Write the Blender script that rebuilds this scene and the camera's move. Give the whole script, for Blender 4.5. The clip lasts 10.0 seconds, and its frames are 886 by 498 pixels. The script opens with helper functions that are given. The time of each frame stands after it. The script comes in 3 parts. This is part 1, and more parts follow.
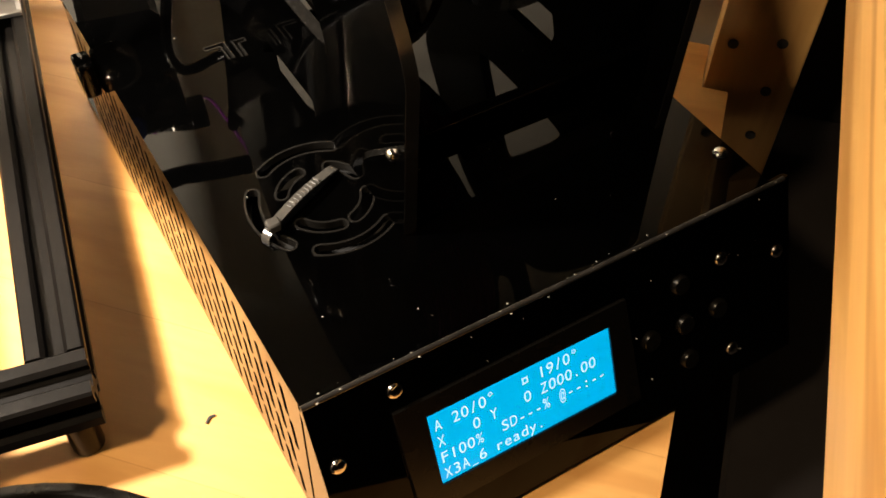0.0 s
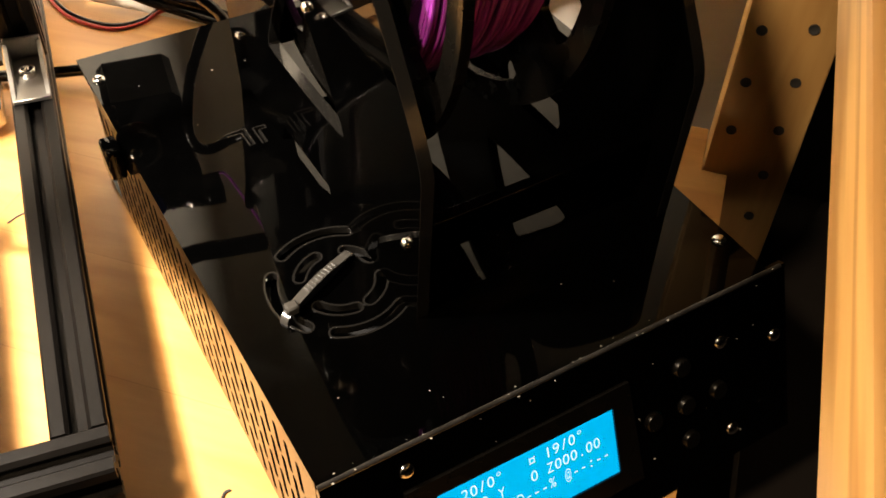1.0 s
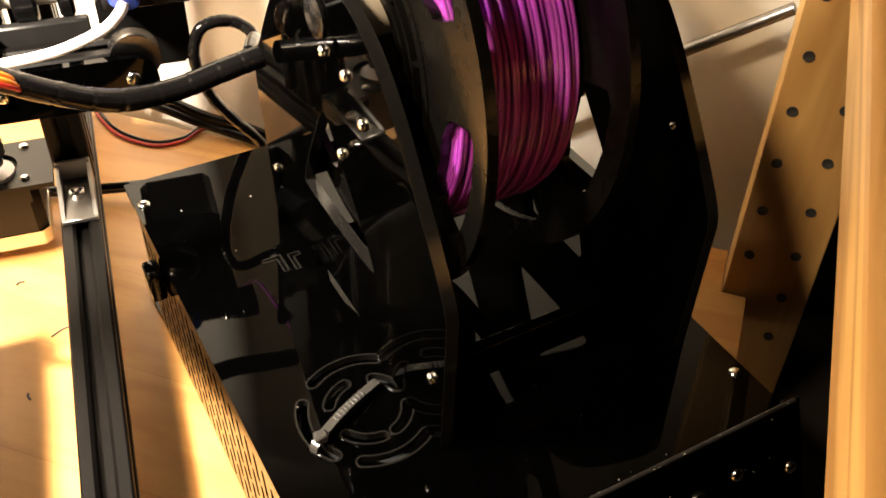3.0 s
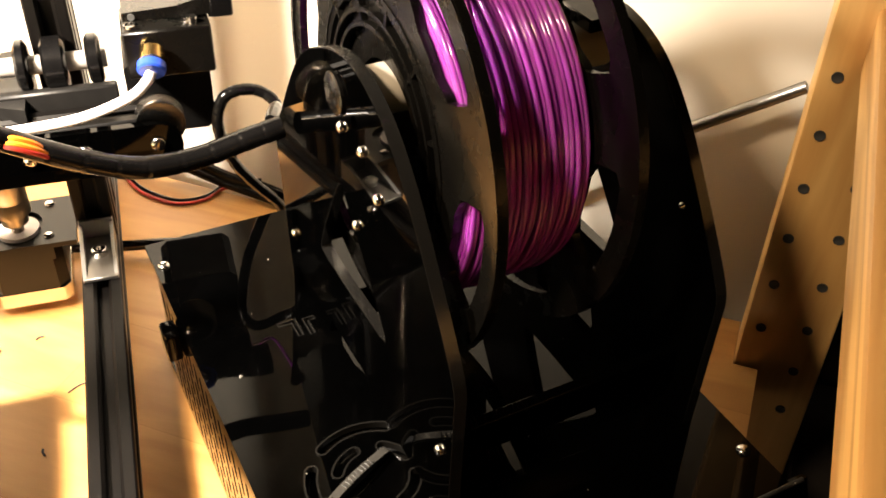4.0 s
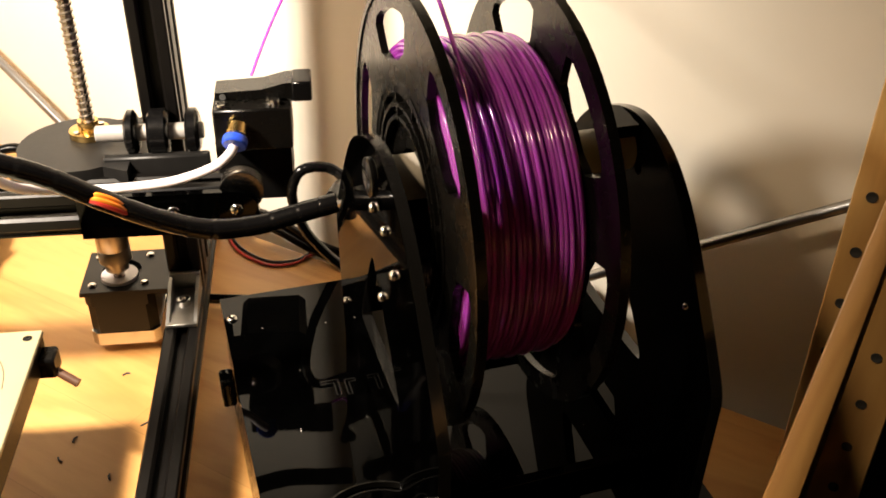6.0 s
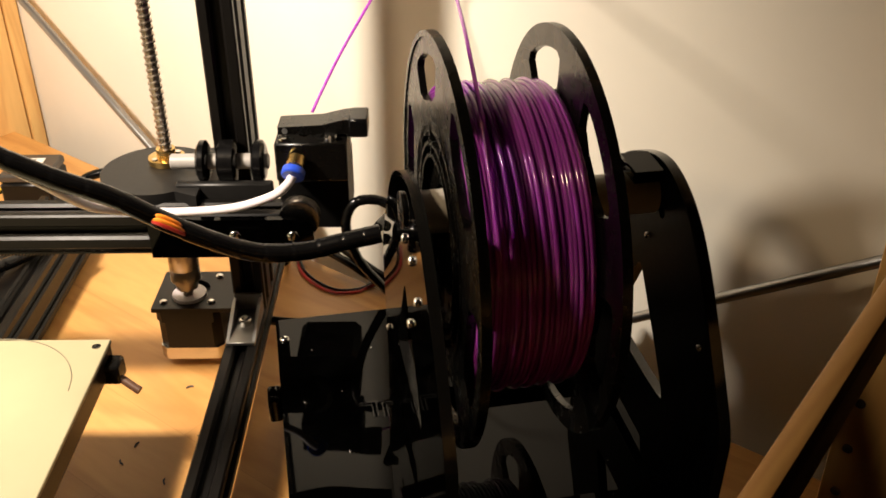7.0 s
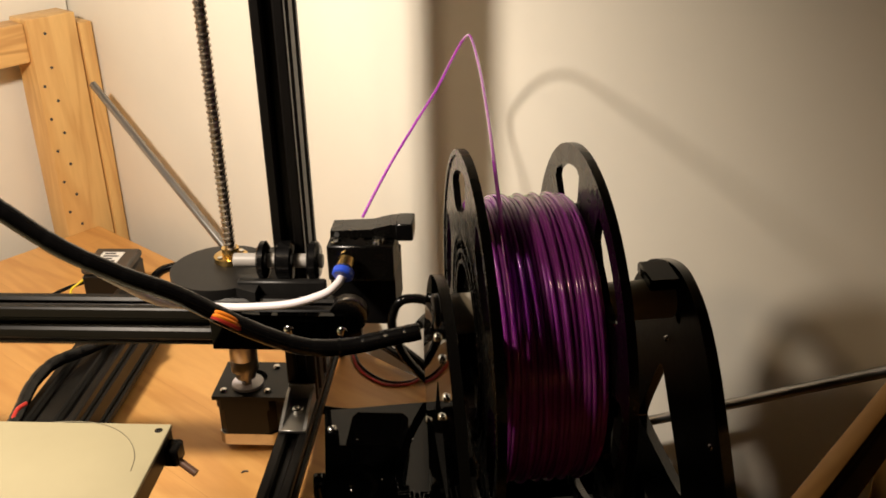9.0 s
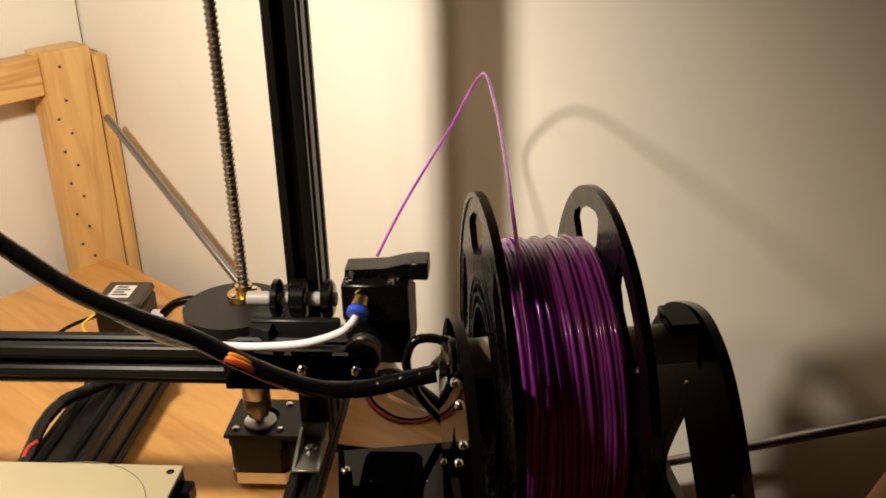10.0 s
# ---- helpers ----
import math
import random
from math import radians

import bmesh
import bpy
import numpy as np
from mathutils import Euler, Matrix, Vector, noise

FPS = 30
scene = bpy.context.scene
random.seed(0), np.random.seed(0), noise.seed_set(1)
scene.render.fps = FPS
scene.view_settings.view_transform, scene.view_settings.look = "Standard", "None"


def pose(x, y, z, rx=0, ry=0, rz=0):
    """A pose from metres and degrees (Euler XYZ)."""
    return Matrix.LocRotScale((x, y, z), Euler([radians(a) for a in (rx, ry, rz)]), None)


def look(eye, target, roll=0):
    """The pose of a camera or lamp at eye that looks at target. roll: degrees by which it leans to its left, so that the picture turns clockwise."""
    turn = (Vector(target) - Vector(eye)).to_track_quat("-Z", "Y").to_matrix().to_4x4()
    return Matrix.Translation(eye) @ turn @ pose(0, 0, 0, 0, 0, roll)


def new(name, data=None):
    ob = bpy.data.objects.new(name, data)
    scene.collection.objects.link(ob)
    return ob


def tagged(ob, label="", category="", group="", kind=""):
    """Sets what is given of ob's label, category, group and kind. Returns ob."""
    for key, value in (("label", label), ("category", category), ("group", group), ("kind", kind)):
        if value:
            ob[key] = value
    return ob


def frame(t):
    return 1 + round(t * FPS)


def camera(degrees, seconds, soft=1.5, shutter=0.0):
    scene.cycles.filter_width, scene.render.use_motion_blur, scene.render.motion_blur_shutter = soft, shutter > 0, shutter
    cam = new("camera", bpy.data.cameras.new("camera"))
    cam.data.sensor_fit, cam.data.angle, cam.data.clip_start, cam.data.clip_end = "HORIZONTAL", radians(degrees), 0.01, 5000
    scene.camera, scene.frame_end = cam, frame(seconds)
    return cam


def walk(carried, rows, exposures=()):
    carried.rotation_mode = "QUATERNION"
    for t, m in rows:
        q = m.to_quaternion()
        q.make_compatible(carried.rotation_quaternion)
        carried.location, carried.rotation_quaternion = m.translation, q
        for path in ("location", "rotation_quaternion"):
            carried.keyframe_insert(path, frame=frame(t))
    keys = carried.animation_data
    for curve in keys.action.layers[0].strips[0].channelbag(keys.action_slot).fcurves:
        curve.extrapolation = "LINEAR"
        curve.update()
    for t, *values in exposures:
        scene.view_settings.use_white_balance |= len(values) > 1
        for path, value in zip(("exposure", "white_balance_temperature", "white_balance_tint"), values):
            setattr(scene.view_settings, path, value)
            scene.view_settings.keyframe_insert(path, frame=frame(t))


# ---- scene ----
cam = camera(49.08, 10.0, 1.7)
PATH = [
    (0, (-0.0482, -0.1487, 0.3231), (0.0939, 0.0715, 0.0209), 2.28),
    (0.5, (-0.0508, -0.1497, 0.3321), (0.0956, 0.0793, 0.0387), 2.20),
    (1, (-0.0533, -0.1503, 0.3404), (0.0968, 0.0862, 0.0548), 2.44),
    (1.5, (-0.0545, -0.1502, 0.3477), (0.0963, 0.0961, 0.0709), 2.06),
    (2, (-0.0538, -0.1496, 0.3543), (0.0968, 0.1031, 0.0832), 1.76),
    (3.5, (-0.0522, -0.1501, 0.3716), (0.0991, 0.1195, 0.1178), 1.58),
    (4, (-0.0505, -0.1508, 0.3767), (0.0997, 0.1273, 0.1315), 1.86),
    (4.5, (-0.0438, -0.1543, 0.3802), (0.0974, 0.1328, 0.1403), 1.52),
    (5, (-0.0340, -0.1639, 0.3846), (0.0974, 0.1340, 0.1523), 1.41),
    (5.5, (-0.0263, -0.1786, 0.3909), (0.0926, 0.1300, 0.1658), 1.32),
    (7, (0.0081, -0.2217, 0.4058), (0.0732, 0.1151, 0.2001), 0.04),
    (7.5, (0.0170, -0.2339, 0.4120), (0.0650, 0.1118, 0.2166), -0.33),
    (8, (0.0217, -0.2446, 0.4184), (0.0641, 0.1069, 0.2323), -0.42),
    (8.5, (0.0236, -0.2526, 0.4236), (0.0627, 0.1038, 0.2464), -1.00),
    (9, (0.0222, -0.2538, 0.4277), (0.0607, 0.1050, 0.2551), -1.28),
    (9.5, (0.0220, -0.2515, 0.4314), (0.0577, 0.1100, 0.2640), -1.51),
    (10, (0.0206, -0.2443, 0.4334), (0.0554, 0.1190, 0.2698), -1.52),
]
walk(cam, [(t, look(eye, target, roll)) for t, eye, target, roll in PATH], [(0.0, 2.0), (2.0, 2.2), (4.0, 2.1), (5.5, 1.3), (7.0, 0.3), (8.5, -0.25), (10.0, -0.4)])

# ---- light ----
world = bpy.data.worlds.new("room")
scene.world = world
world.use_nodes = True
world.node_tree.nodes["Background"].inputs[0].default_value = (1.0, 0.72, 0.45, 1)
world.node_tree.nodes["Background"].inputs[1].default_value = 0.0


def lamp(name, kind, place, watts, radius, colour, aim=None, cone=100, blend=0.6):
    data = bpy.data.lights.new(name, kind)
    data.energy, data.shadow_soft_size, data.color = watts, radius, colour
    ob = new(name, data)
    if aim:
        data.spot_size, data.spot_blend = radians(cone), blend
        ob.matrix_world = look(place, aim)
    else:
        ob.location = place
    return ob


# a shaded work lamp over the printer, and a lamp higher up in front of the shelf
lamp("work_lamp", "SPOT", (-0.255, 0.185, 0.470), 17.5, 0.024, (1.0, 0.86, 0.71), (-0.24, 0.42, 0.17), 166, 0.85)
lamp("room_lamp", "SPOT", (-0.370, -0.060, 0.738), 6.6, 0.034, (1.0, 0.74, 0.47), (-0.12, 0.18, 0.0), 98, 1.0)

# ---- frames of the plan, in millimetres ----
PI = math.pi
SU, SN = Vector((0.6702, -0.7422, 0)), Vector((0.7422, 0.6702, 0))
SHELF = Matrix(((SU.x, SN.x, 0), (SU.y, SN.y, 0), (0, 0, 1))).to_4x4()
TURN = radians(-10)
PRINT = Matrix.Rotation(TURN, 4, "Z")
BOX = Matrix.Identity(4)


# ---- materials ----
def nodes(name):
    m = bpy.data.materials.new(name)
    m.use_nodes = True
    t = m.node_tree
    return m, t, t.nodes["Principled BSDF"]


def link(t, a, b):
    t.links.new(a, b)


def coords(t, scale, rot=0.0):
    tc = t.nodes.new("ShaderNodeTexCoord")
    mp = t.nodes.new("ShaderNodeMapping")
    mp.inputs["Scale"].default_value = scale
    mp.inputs["Rotation"].default_value = (0, 0, rot)
    link(t, tc.outputs["Object"], mp.inputs["Vector"])
    return mp.outputs["Vector"]


def noise_node(t, vec, scale, detail=4.0, rough=0.55, dist=0.0):
    n = t.nodes.new("ShaderNodeTexNoise")
    n.inputs["Scale"].default_value = scale
    n.inputs["Detail"].default_value = detail
    n.inputs["Roughness"].default_value = rough
    n.inputs["Distortion"].default_value = dist
    link(t, vec, n.inputs["Vector"])
    return n.outputs["Fac"]


def ramp(t, fac, stops):
    r = t.nodes.new("ShaderNodeValToRGB")
    e = r.color_ramp.elements
    while len(e) < len(stops):
        e.new(0.5)
    for el, (p, c) in zip(e, stops):
        el.position, el.color = p, (*c, 1) if len(c) == 3 else c
    link(t, fac, r.inputs["Fac"])
    return r.outputs["Color"]


def bump(t, b, fac, strength, dist=0.001):
    n = t.nodes.new("ShaderNodeBump")
    n.inputs["Strength"].default_value = strength
    n.inputs["Distance"].default_value = dist
    link(t, fac, n.inputs["Height"])
    link(t, n.outputs["Normal"], b.inputs["Normal"])


def plain(name, col, rough, metal=0.0, spread=0.12, scale=60.0, bumpy=0.05, coat=0.0, spec=0.5):
    """A surface of one colour with fine mottling in colour and gloss."""
    m, t, b = nodes(name)
    vec = coords(t, (1, 1, 1))
    f = noise_node(t, vec, scale, 5)
    g = noise_node(t, vec, scale * 9, 3)
    lo, hi = [c * (1 - spread) for c in col], [min(1, c * (1 + spread)) for c in col]
    link(t, ramp(t, f, [(0.3, lo), (0.7, hi)]), b.inputs["Base Color"])
    r0, r1 = max(0.02, rough * 0.92), min(1, rough * 1.1)
    link(t, ramp(t, g, [(0.3, (r0,) * 3), (0.75, (r1,) * 3)]), b.inputs["Roughness"])
    b.inputs["Metallic"].default_value = metal
    b.inputs["Coat Weight"].default_value = coat
    b.inputs["Specular IOR Level"].default_value = spec
    if bumpy:
        bump(t, b, g, bumpy, 0.0004)
    return m


def pine(name, rot, light, dark, frame_scale=(1.0, 14.0, 14.0), knots=True, rough=0.45):
    """Lacquered pine: long grain along the turned first axis, growth lines, knots."""
    m, t, b = nodes(name)
    base = coords(t, (1, 1, 1), rot)
    stretch = t.nodes.new("ShaderNodeMapping")
    stretch.inputs["Scale"].default_value = frame_scale
    link(t, base, stretch.inputs["Vector"])
    vec = stretch.outputs["Vector"]
    warp = noise_node(t, vec, 3.2, 3, 0.5, 0.6)
    fine = noise_node(t, vec, 26, 5, 0.6)
    wave = t.nodes.new("ShaderNodeMath")
    wave.operation = "MULTIPLY"
    wave.inputs[1].default_value = 26
    link(t, warp, wave.inputs[0])
    sn = t.nodes.new("ShaderNodeMath")
    sn.operation = "SINE"
    link(t, wave.outputs[0], sn.inputs[0])
    mr = t.nodes.new("ShaderNodeMapRange")
    mr.inputs["From Min"].default_value, mr.inputs["From Max"].default_value = -1, 1
    link(t, sn.outputs[0], mr.inputs["Value"])
    mid = [0.65 * a + 0.35 * c for a, c in zip(light, dark)]
    col = ramp(t, mr.outputs[0], [(0.0, light), (0.45, light), (0.85, mid), (1.0, [0.7 * a + 0.3 * c for a, c in zip(mid, dark)])])
    mix = t.nodes.new("ShaderNodeMix")
    mix.data_type, mix.blend_type = "RGBA", "MULTIPLY"
    mix.inputs["Factor"].default_value = 0.55
    link(t, col, mix.inputs["A"])
    link(t, ramp(t, fine, [(0.3, (0.88, 0.84, 0.78)), (0.6, (1, 1, 1))]), mix.inputs["B"])
    out = mix.outputs["Result"]
    if knots:
        kmap = t.nodes.new("ShaderNodeMapping")
        kmap.inputs["Scale"].default_value = (0.55, 1, 1)
        link(t, base, kmap.inputs["Vector"])
        v = t.nodes.new("ShaderNodeTexVoronoi")
        v.inputs["Scale"].default_value = 7.0
        link(t, kmap.outputs["Vector"], v.inputs["Vector"])
        kcol = ramp(t, v.outputs["Distance"], [(0.0, (0.30, 0.14, 0.06)), (0.03, (0.5, 0.27, 0.12)), (0.06, (1, 1, 1))])
        k = t.nodes.new("ShaderNodeMix")
        k.data_type, k.blend_type = "RGBA", "MULTIPLY"
        k.inputs["Factor"].default_value = 0.6
        link(t, out, k.inputs["A"])
        link(t, kcol, k.inputs["B"])
        out = k.outputs["Result"]
    if knots:
        br = t.nodes.new("ShaderNodeTexBrick")
        br.inputs["Scale"].default_value = 1.0
        br.inputs["Brick Width"].default_value, br.inputs["Row Height"].default_value = 0.46, 0.062
        br.inputs["Mortar Size"].default_value = 0.0002
        br.inputs["Color1"].default_value, br.inputs["Color2"].default_value = (1, 1, 1, 1), (0.86, 0.82, 0.76, 1)
        br.inputs["Mortar"].default_value = (0.72, 0.64, 0.55, 1)
        link(t, base, br.inputs["Vector"])
        st = t.nodes.new("ShaderNodeMix")
        st.data_type, st.blend_type = "RGBA", "MULTIPLY"
        st.inputs["Factor"].default_value = 0.8
        link(t, out, st.inputs["A"])
        link(t, br.outputs["Color"], st.inputs["B"])
        out = st.outputs["Result"]
    link(t, out, b.inputs["Base Color"])
    broad = noise_node(t, base, 7, 4)
    link(t, ramp(t, broad, [(0.3, (rough * 0.8,) * 3), (0.7, (rough * 1.2,) * 3)]), b.inputs["Roughness"])
    bump(t, b, fine, 0.12, 0.0006)
    return m


GRAIN = math.atan2(0.7422, 0.6702)
M_BOARD = pine("pine_board", GRAIN, (0.69, 0.375, 0.122), (0.53, 0.25, 0.07), (1.0, 6.0, 6.0), True, 0.42)
M_POST = pine("pine_post", 0.0, (0.74, 0.46, 0.17), (0.56, 0.29, 0.09), (9, 9, 0.9), False)
M_RUNG = pine("pine_rung", GRAIN + PI / 2, (0.80, 0.49, 0.18), (0.40, 0.17, 0.04), (0.8, 9, 9), False)
# near-black base colour puts the unlit room's shade into its surfaces
M_ROOM = plain("unlit_room_shade", (0.009, 0.007, 0.006), 0.9, 0, 0.1, 5, 0.1, 0, 0.2)
M_WALL = plain("painted_wall", (0.80, 0.76, 0.66), 0.8, 0, 0.03, 9, 0.15)
M_ACRYL = plain("black_acrylic", (0.0003, 0.0003, 0.0003), 0.03, 0, 0.3, 30, 0.0, 0, 0.13)
M_ACRYL_DULL = plain("dull_black_acrylic", (0.0004, 0.0004, 0.0004), 0.34, 0, 0.3, 30, 0.0, 0, 0.04)
M_STEEL_BLACK = plain("black_powder_coat", (0.0045, 0.0042, 0.004), 0.34, 0, 0.15, 80, 0.03, 0, 0.26)
M_RAIL = plain("black_anodised", (0.0030, 0.0025, 0.0022), 0.38, 0.0, 0.15, 40, 0.02, 0, 0.19)
M_PLASTIC = plain("black_plastic", (0.0030, 0.0027, 0.0023), 0.27, 0, 0.1, 9, 0.0, 0, 0.28)
M_PRINTED = plain("printed_black", (0.010, 0.0095, 0.009), 0.42, 0, 0.2, 90, 0.12, 0, 0.3)
M_RUBBER = plain("black_rubber", (0.0035, 0.0033, 0.0033), 0.2, 0, 0.2, 80, 0.02, 0, 0.3)
M_SILVER = plain("bare_metal", (0.56, 0.53, 0.49), 0.24, 1.0, 0.06, 12, 0.0)
M_SCREW = plain("polished_screw", (0.72, 0.70, 0.67), 0.14, 1.0, 0.08, 200, 0.0)
M_BRASS = plain("brass", (0.68, 0.46, 0.17), 0.24, 1.0, 0.1, 90, 0.02)
M_ZINC = plain("zinc_rod", (0.34, 0.33, 0.32), 0.34, 1.0, 0.1, 20, 0.0)
M_SCREWROD = plain("steel_lead_screw", (0.42, 0.36, 0.30), 0.28, 1.0, 0.15, 30, 0.0)
M_PVC = plain("grey_tube", (0.56, 0.52, 0.45), 0.45, 0, 0.06, 40, 0.02)
M_WHITE = plain("white_ptfe", (0.70, 0.65, 0.67), 0.35, 0, 0.03, 60, 0.02)
M_BLUE = plain("blue_collet", (0.02, 0.07, 0.55), 0.35, 0, 0.1, 60, 0.0)
M_BED = plain("buff_bed", (0.37, 0.325, 0.20), 0.38, 0, 0.07, 9, 0.02)
M_ORANGE = plain("orange_wire", (0.85, 0.25, 0.02), 0.4, 0, 0.05, 60, 0.0)
M_YELLOW = plain("yellow_wire", (0.80, 0.62, 0.03), 0.4, 0, 0.05, 60, 0.0)
M_RED = plain("red_wire", (0.45, 0.03, 0.02), 0.4, 0, 0.05, 60, 0.0)
M_PAPER = plain("paper_label", (0.78, 0.76, 0.72), 0.6, 0, 0.03, 60, 0.0)
M_DARK = plain("dark_ink_and_hole_shade", (0.05, 0.05, 0.05), 0.6, 0, 0.03, 60, 0.0)


def purple():
    m, t, b = nodes("purple_filament")
    vec = coords(t, (1, 1, 1))
    f = noise_node(t, vec, 40, 3)
    link(t, ramp(t, f, [(0.3, (0.35, 0.058, 0.44)), (0.7, (0.50, 0.105, 0.60))]), b.inputs["Base Color"])
    b.inputs["Roughness"].default_value = 0.13
    b.inputs["Coat Weight"].default_value = 0.6
    b.inputs["Coat Roughness"].default_value = 0.08
    b.inputs["Subsurface Weight"].default_value = 0.7
    b.inputs["Subsurface Scale"].default_value = 1.0
    b.inputs["Subsurface Radius"].default_value = (0.0030, 0.0008, 0.0032)
    return m


M_PURPLE = purple()


def screen(name, col, power):
    m, t, b = nodes(name)
    b.inputs["Base Color"].default_value = (*[c * 0.2 for c in col], 1)
    b.inputs["Emission Color"].default_value = (*col, 1)
    b.inputs["Emission Strength"].default_value = power
    b.inputs["Roughness"].default_value = 0.15
    return m


M_LCD = screen("lit_blue_screen", (0.0, 0.115, 0.215), 1.0)
M_GLYPH = screen("lit_letters", (0.17, 0.25, 0.27), 1.0)


# ---- mesh helpers, in millimetres ----
ORIGIN = {}


def thing(name, label, category, base=(0, 0, 0), group="", kind=""):
    """An empty at the base of a thing."""
    ob = new(name)
    ob.location = Vector(base) * 0.001
    ob.empty_display_size = 0.01
    ORIGIN[ob.name] = Vector(base)
    return tagged(ob, label, category, group, kind)


def finish(bm, mat, smooth=40.0, origin=Vector((0, 0, 0)), m=BOX):
    bmesh.ops.transform(bm, matrix=Matrix.Scale(0.001, 4) @ Matrix.Translation(-origin) @ m, verts=bm.verts)
    if m.determinant() < 0:
        bmesh.ops.reverse_faces(bm, faces=bm.faces)
    me = bpy.data.meshes.new("mesh")
    for f in bm.faces:
        f.smooth = True
    limit = radians(smooth)
    for e in bm.edges:
        e.smooth = len(e.link_faces) == 2 and e.calc_face_angle(0) < limit
    bm.to_mesh(me)
    bm.free()
    me.materials.append(mat)
    return me


def part(name, bm, mat, parent, label="", m=BOX, smooth=40.0):
    origin = ORIGIN[parent.name]
    me = finish(bm, mat, smooth, origin, m)
    ob = new(name, me)
    ob.parent = parent
    ORIGIN[ob.name] = origin
    if label:
        ob["label"] = label
    return ob


def solo(name, bm, mat, label, category, m=BOX, smooth=40.0, kind="", group="", base=(0, 0, 0)):
    ob = new(name, finish(bm, mat, smooth, Vector(base), m))
    ob.location = Vector(base) * 0.001
    ORIGIN[ob.name] = Vector(base)
    return tagged(ob, label, category, group, kind)


def cuboid(x0, x1, y0, y1, z0, z1, bev=0.0, seg=1, bm=None):
    own = bmesh.new()
    bmesh.ops.create_cube(own, size=1)
    for v in own.verts:
        v.co = Vector(((x0 + x1) / 2 + v.co.x * (x1 - x0), (y0 + y1) / 2 + v.co.y * (y1 - y0), (z0 + z1) / 2 + v.co.z * (z1 - z0)))
    if bev:
        bmesh.ops.bevel(own, geom=own.edges[:], offset=bev, segments=seg, affect="EDGES", profile=0.5)
    return join(bm, own)


def join(bm, own):
    if bm is None:
        return own
    me = bpy.data.meshes.new("tmp")
    own.to_mesh(me)
    own.free()
    bm.from_mesh(me)
    bpy.data.meshes.remove(me)
    return bm


def turned(profile, p0, axis, seg=32, bm=None):
    """A lathe: profile of (distance along the axis, radius) from p0."""
    own = bmesh.new()
    axis = Vector(axis).normalized()
    side = axis.orthogonal().normalized()
    up = axis.cross(side)
    rings = []
    for d, r in profile:
        c = Vector(p0) + axis * d
        if r <= 0:
            rings.append([own.verts.new(c)])
        else:
            rings.append([own.verts.new(c + (side * math.cos(2 * PI * i / seg) + up * math.sin(2 * PI * i / seg)) * r) for i in range(seg)])
    for a, b in zip(rings, rings[1:]):
        for i in range(seg):
            j = (i + 1) % seg
            if len(a) == 1 and len(b) > 1:
                own.faces.new((a[0], b[j], b[i]))
            elif len(b) == 1 and len(a) > 1:
                own.faces.new((a[i], a[j], b[0]))
            elif len(a) > 1:
                own.faces.new((a[i], a[j], b[j], b[i]))
    if len(rings[0]) > 1 and profile[0] != profile[-1]:
        own.faces.new(list(reversed(rings[0])))
        own.faces.new(rings[-1]) if len(rings[-1]) > 1 else None
    bmesh.ops.recalc_face_normals(own, faces=own.faces)
    return join(bm, own)


def rod(p0, p1, r, seg=20, ch=0.0, bm=None):
    p0, p1 = Vector(p0), Vector(p1)
    n = (p1 - p0).length
    prof = [(0, r - ch), (ch, r), (n - ch, r), (n, r - ch)] if ch else [(0, r), (n, r)]
    return turned(prof, p0, p1 - p0, seg, bm)


def smooth_path(pts, steps=8):
    """Catmull-Rom through the points."""
    pts = [Vector(p) for p in pts]
    q = [2 * pts[0] - pts[1], *pts, 2 * pts[-1] - pts[-2]]
    out = []
    for i in range(1, len(q) - 2):
        a, b, c, d = q[i - 1:i + 3]
        for k in range(steps):
            s = k / steps
            out.append(0.5 * (2 * b + (c - a) * s + (2 * a - 5 * b + 4 * c - d) * s * s + (3 * b - a - 3 * c + d) * s ** 3))
    out.append(pts[-1])
    return out


def cable(pts, r, seg=10, steps=8, wob=None, bm=None):
    own = bmesh.new()
    path = smooth_path(pts, steps)
    rings = []
    side = None
    for i, p in enumerate(path):
        d = (path[min(i + 1, len(path) - 1)] - path[max(i - 1, 0)]).normalized()
        side = d.orthogonal().normalized() if side is None else (side - d * side.dot(d)).normalized()
        up = d.cross(side)
        rr = r * (wob(i, len(path)) if wob else 1)
        rings.append([own.verts.new(p + (side * math.cos(2 * PI * k / seg) + up * math.sin(2 * PI * k / seg)) * rr) for k in range(seg)])
    for a, b in zip(rings, rings[1:]):
        for k in range(seg):
            own.faces.new((a[k], a[(k + 1) % seg], b[(k + 1) % seg], b[k]))
    own.faces.new(list(reversed(rings[0])))
    own.faces.new(rings[-1])
    bmesh.ops.recalc_face_normals(own, faces=own.faces)
    return join(bm, own)


def plate(outer, holes, thick, to, bm=None):
    """A flat sheet with openings; to(a, b, c) maps the sheet's plane and depth to the plan."""
    own = bmesh.new()
    edges = []
    for loop in (outer, *holes):
        vs = [own.verts.new((a, b, 0)) for a, b in loop]
        edges += [own.edges.new((vs[i], vs[(i + 1) % len(vs)])) for i in range(len(vs))]
    bmesh.ops.triangle_fill(own, edges=edges, use_beauty=True, use_dissolve=False)
    top = own.faces[:]
    ext = bmesh.ops.extrude_face_region(own, geom=top)
    for g in ext["geom"]:
        if isinstance(g, bmesh.types.BMVert):
            g.co.z = thick
    for v in own.verts:
        v.co = Vector(to(*v.co))
    bmesh.ops.recalc_face_normals(own, faces=own.faces)
    return join(bm, own)


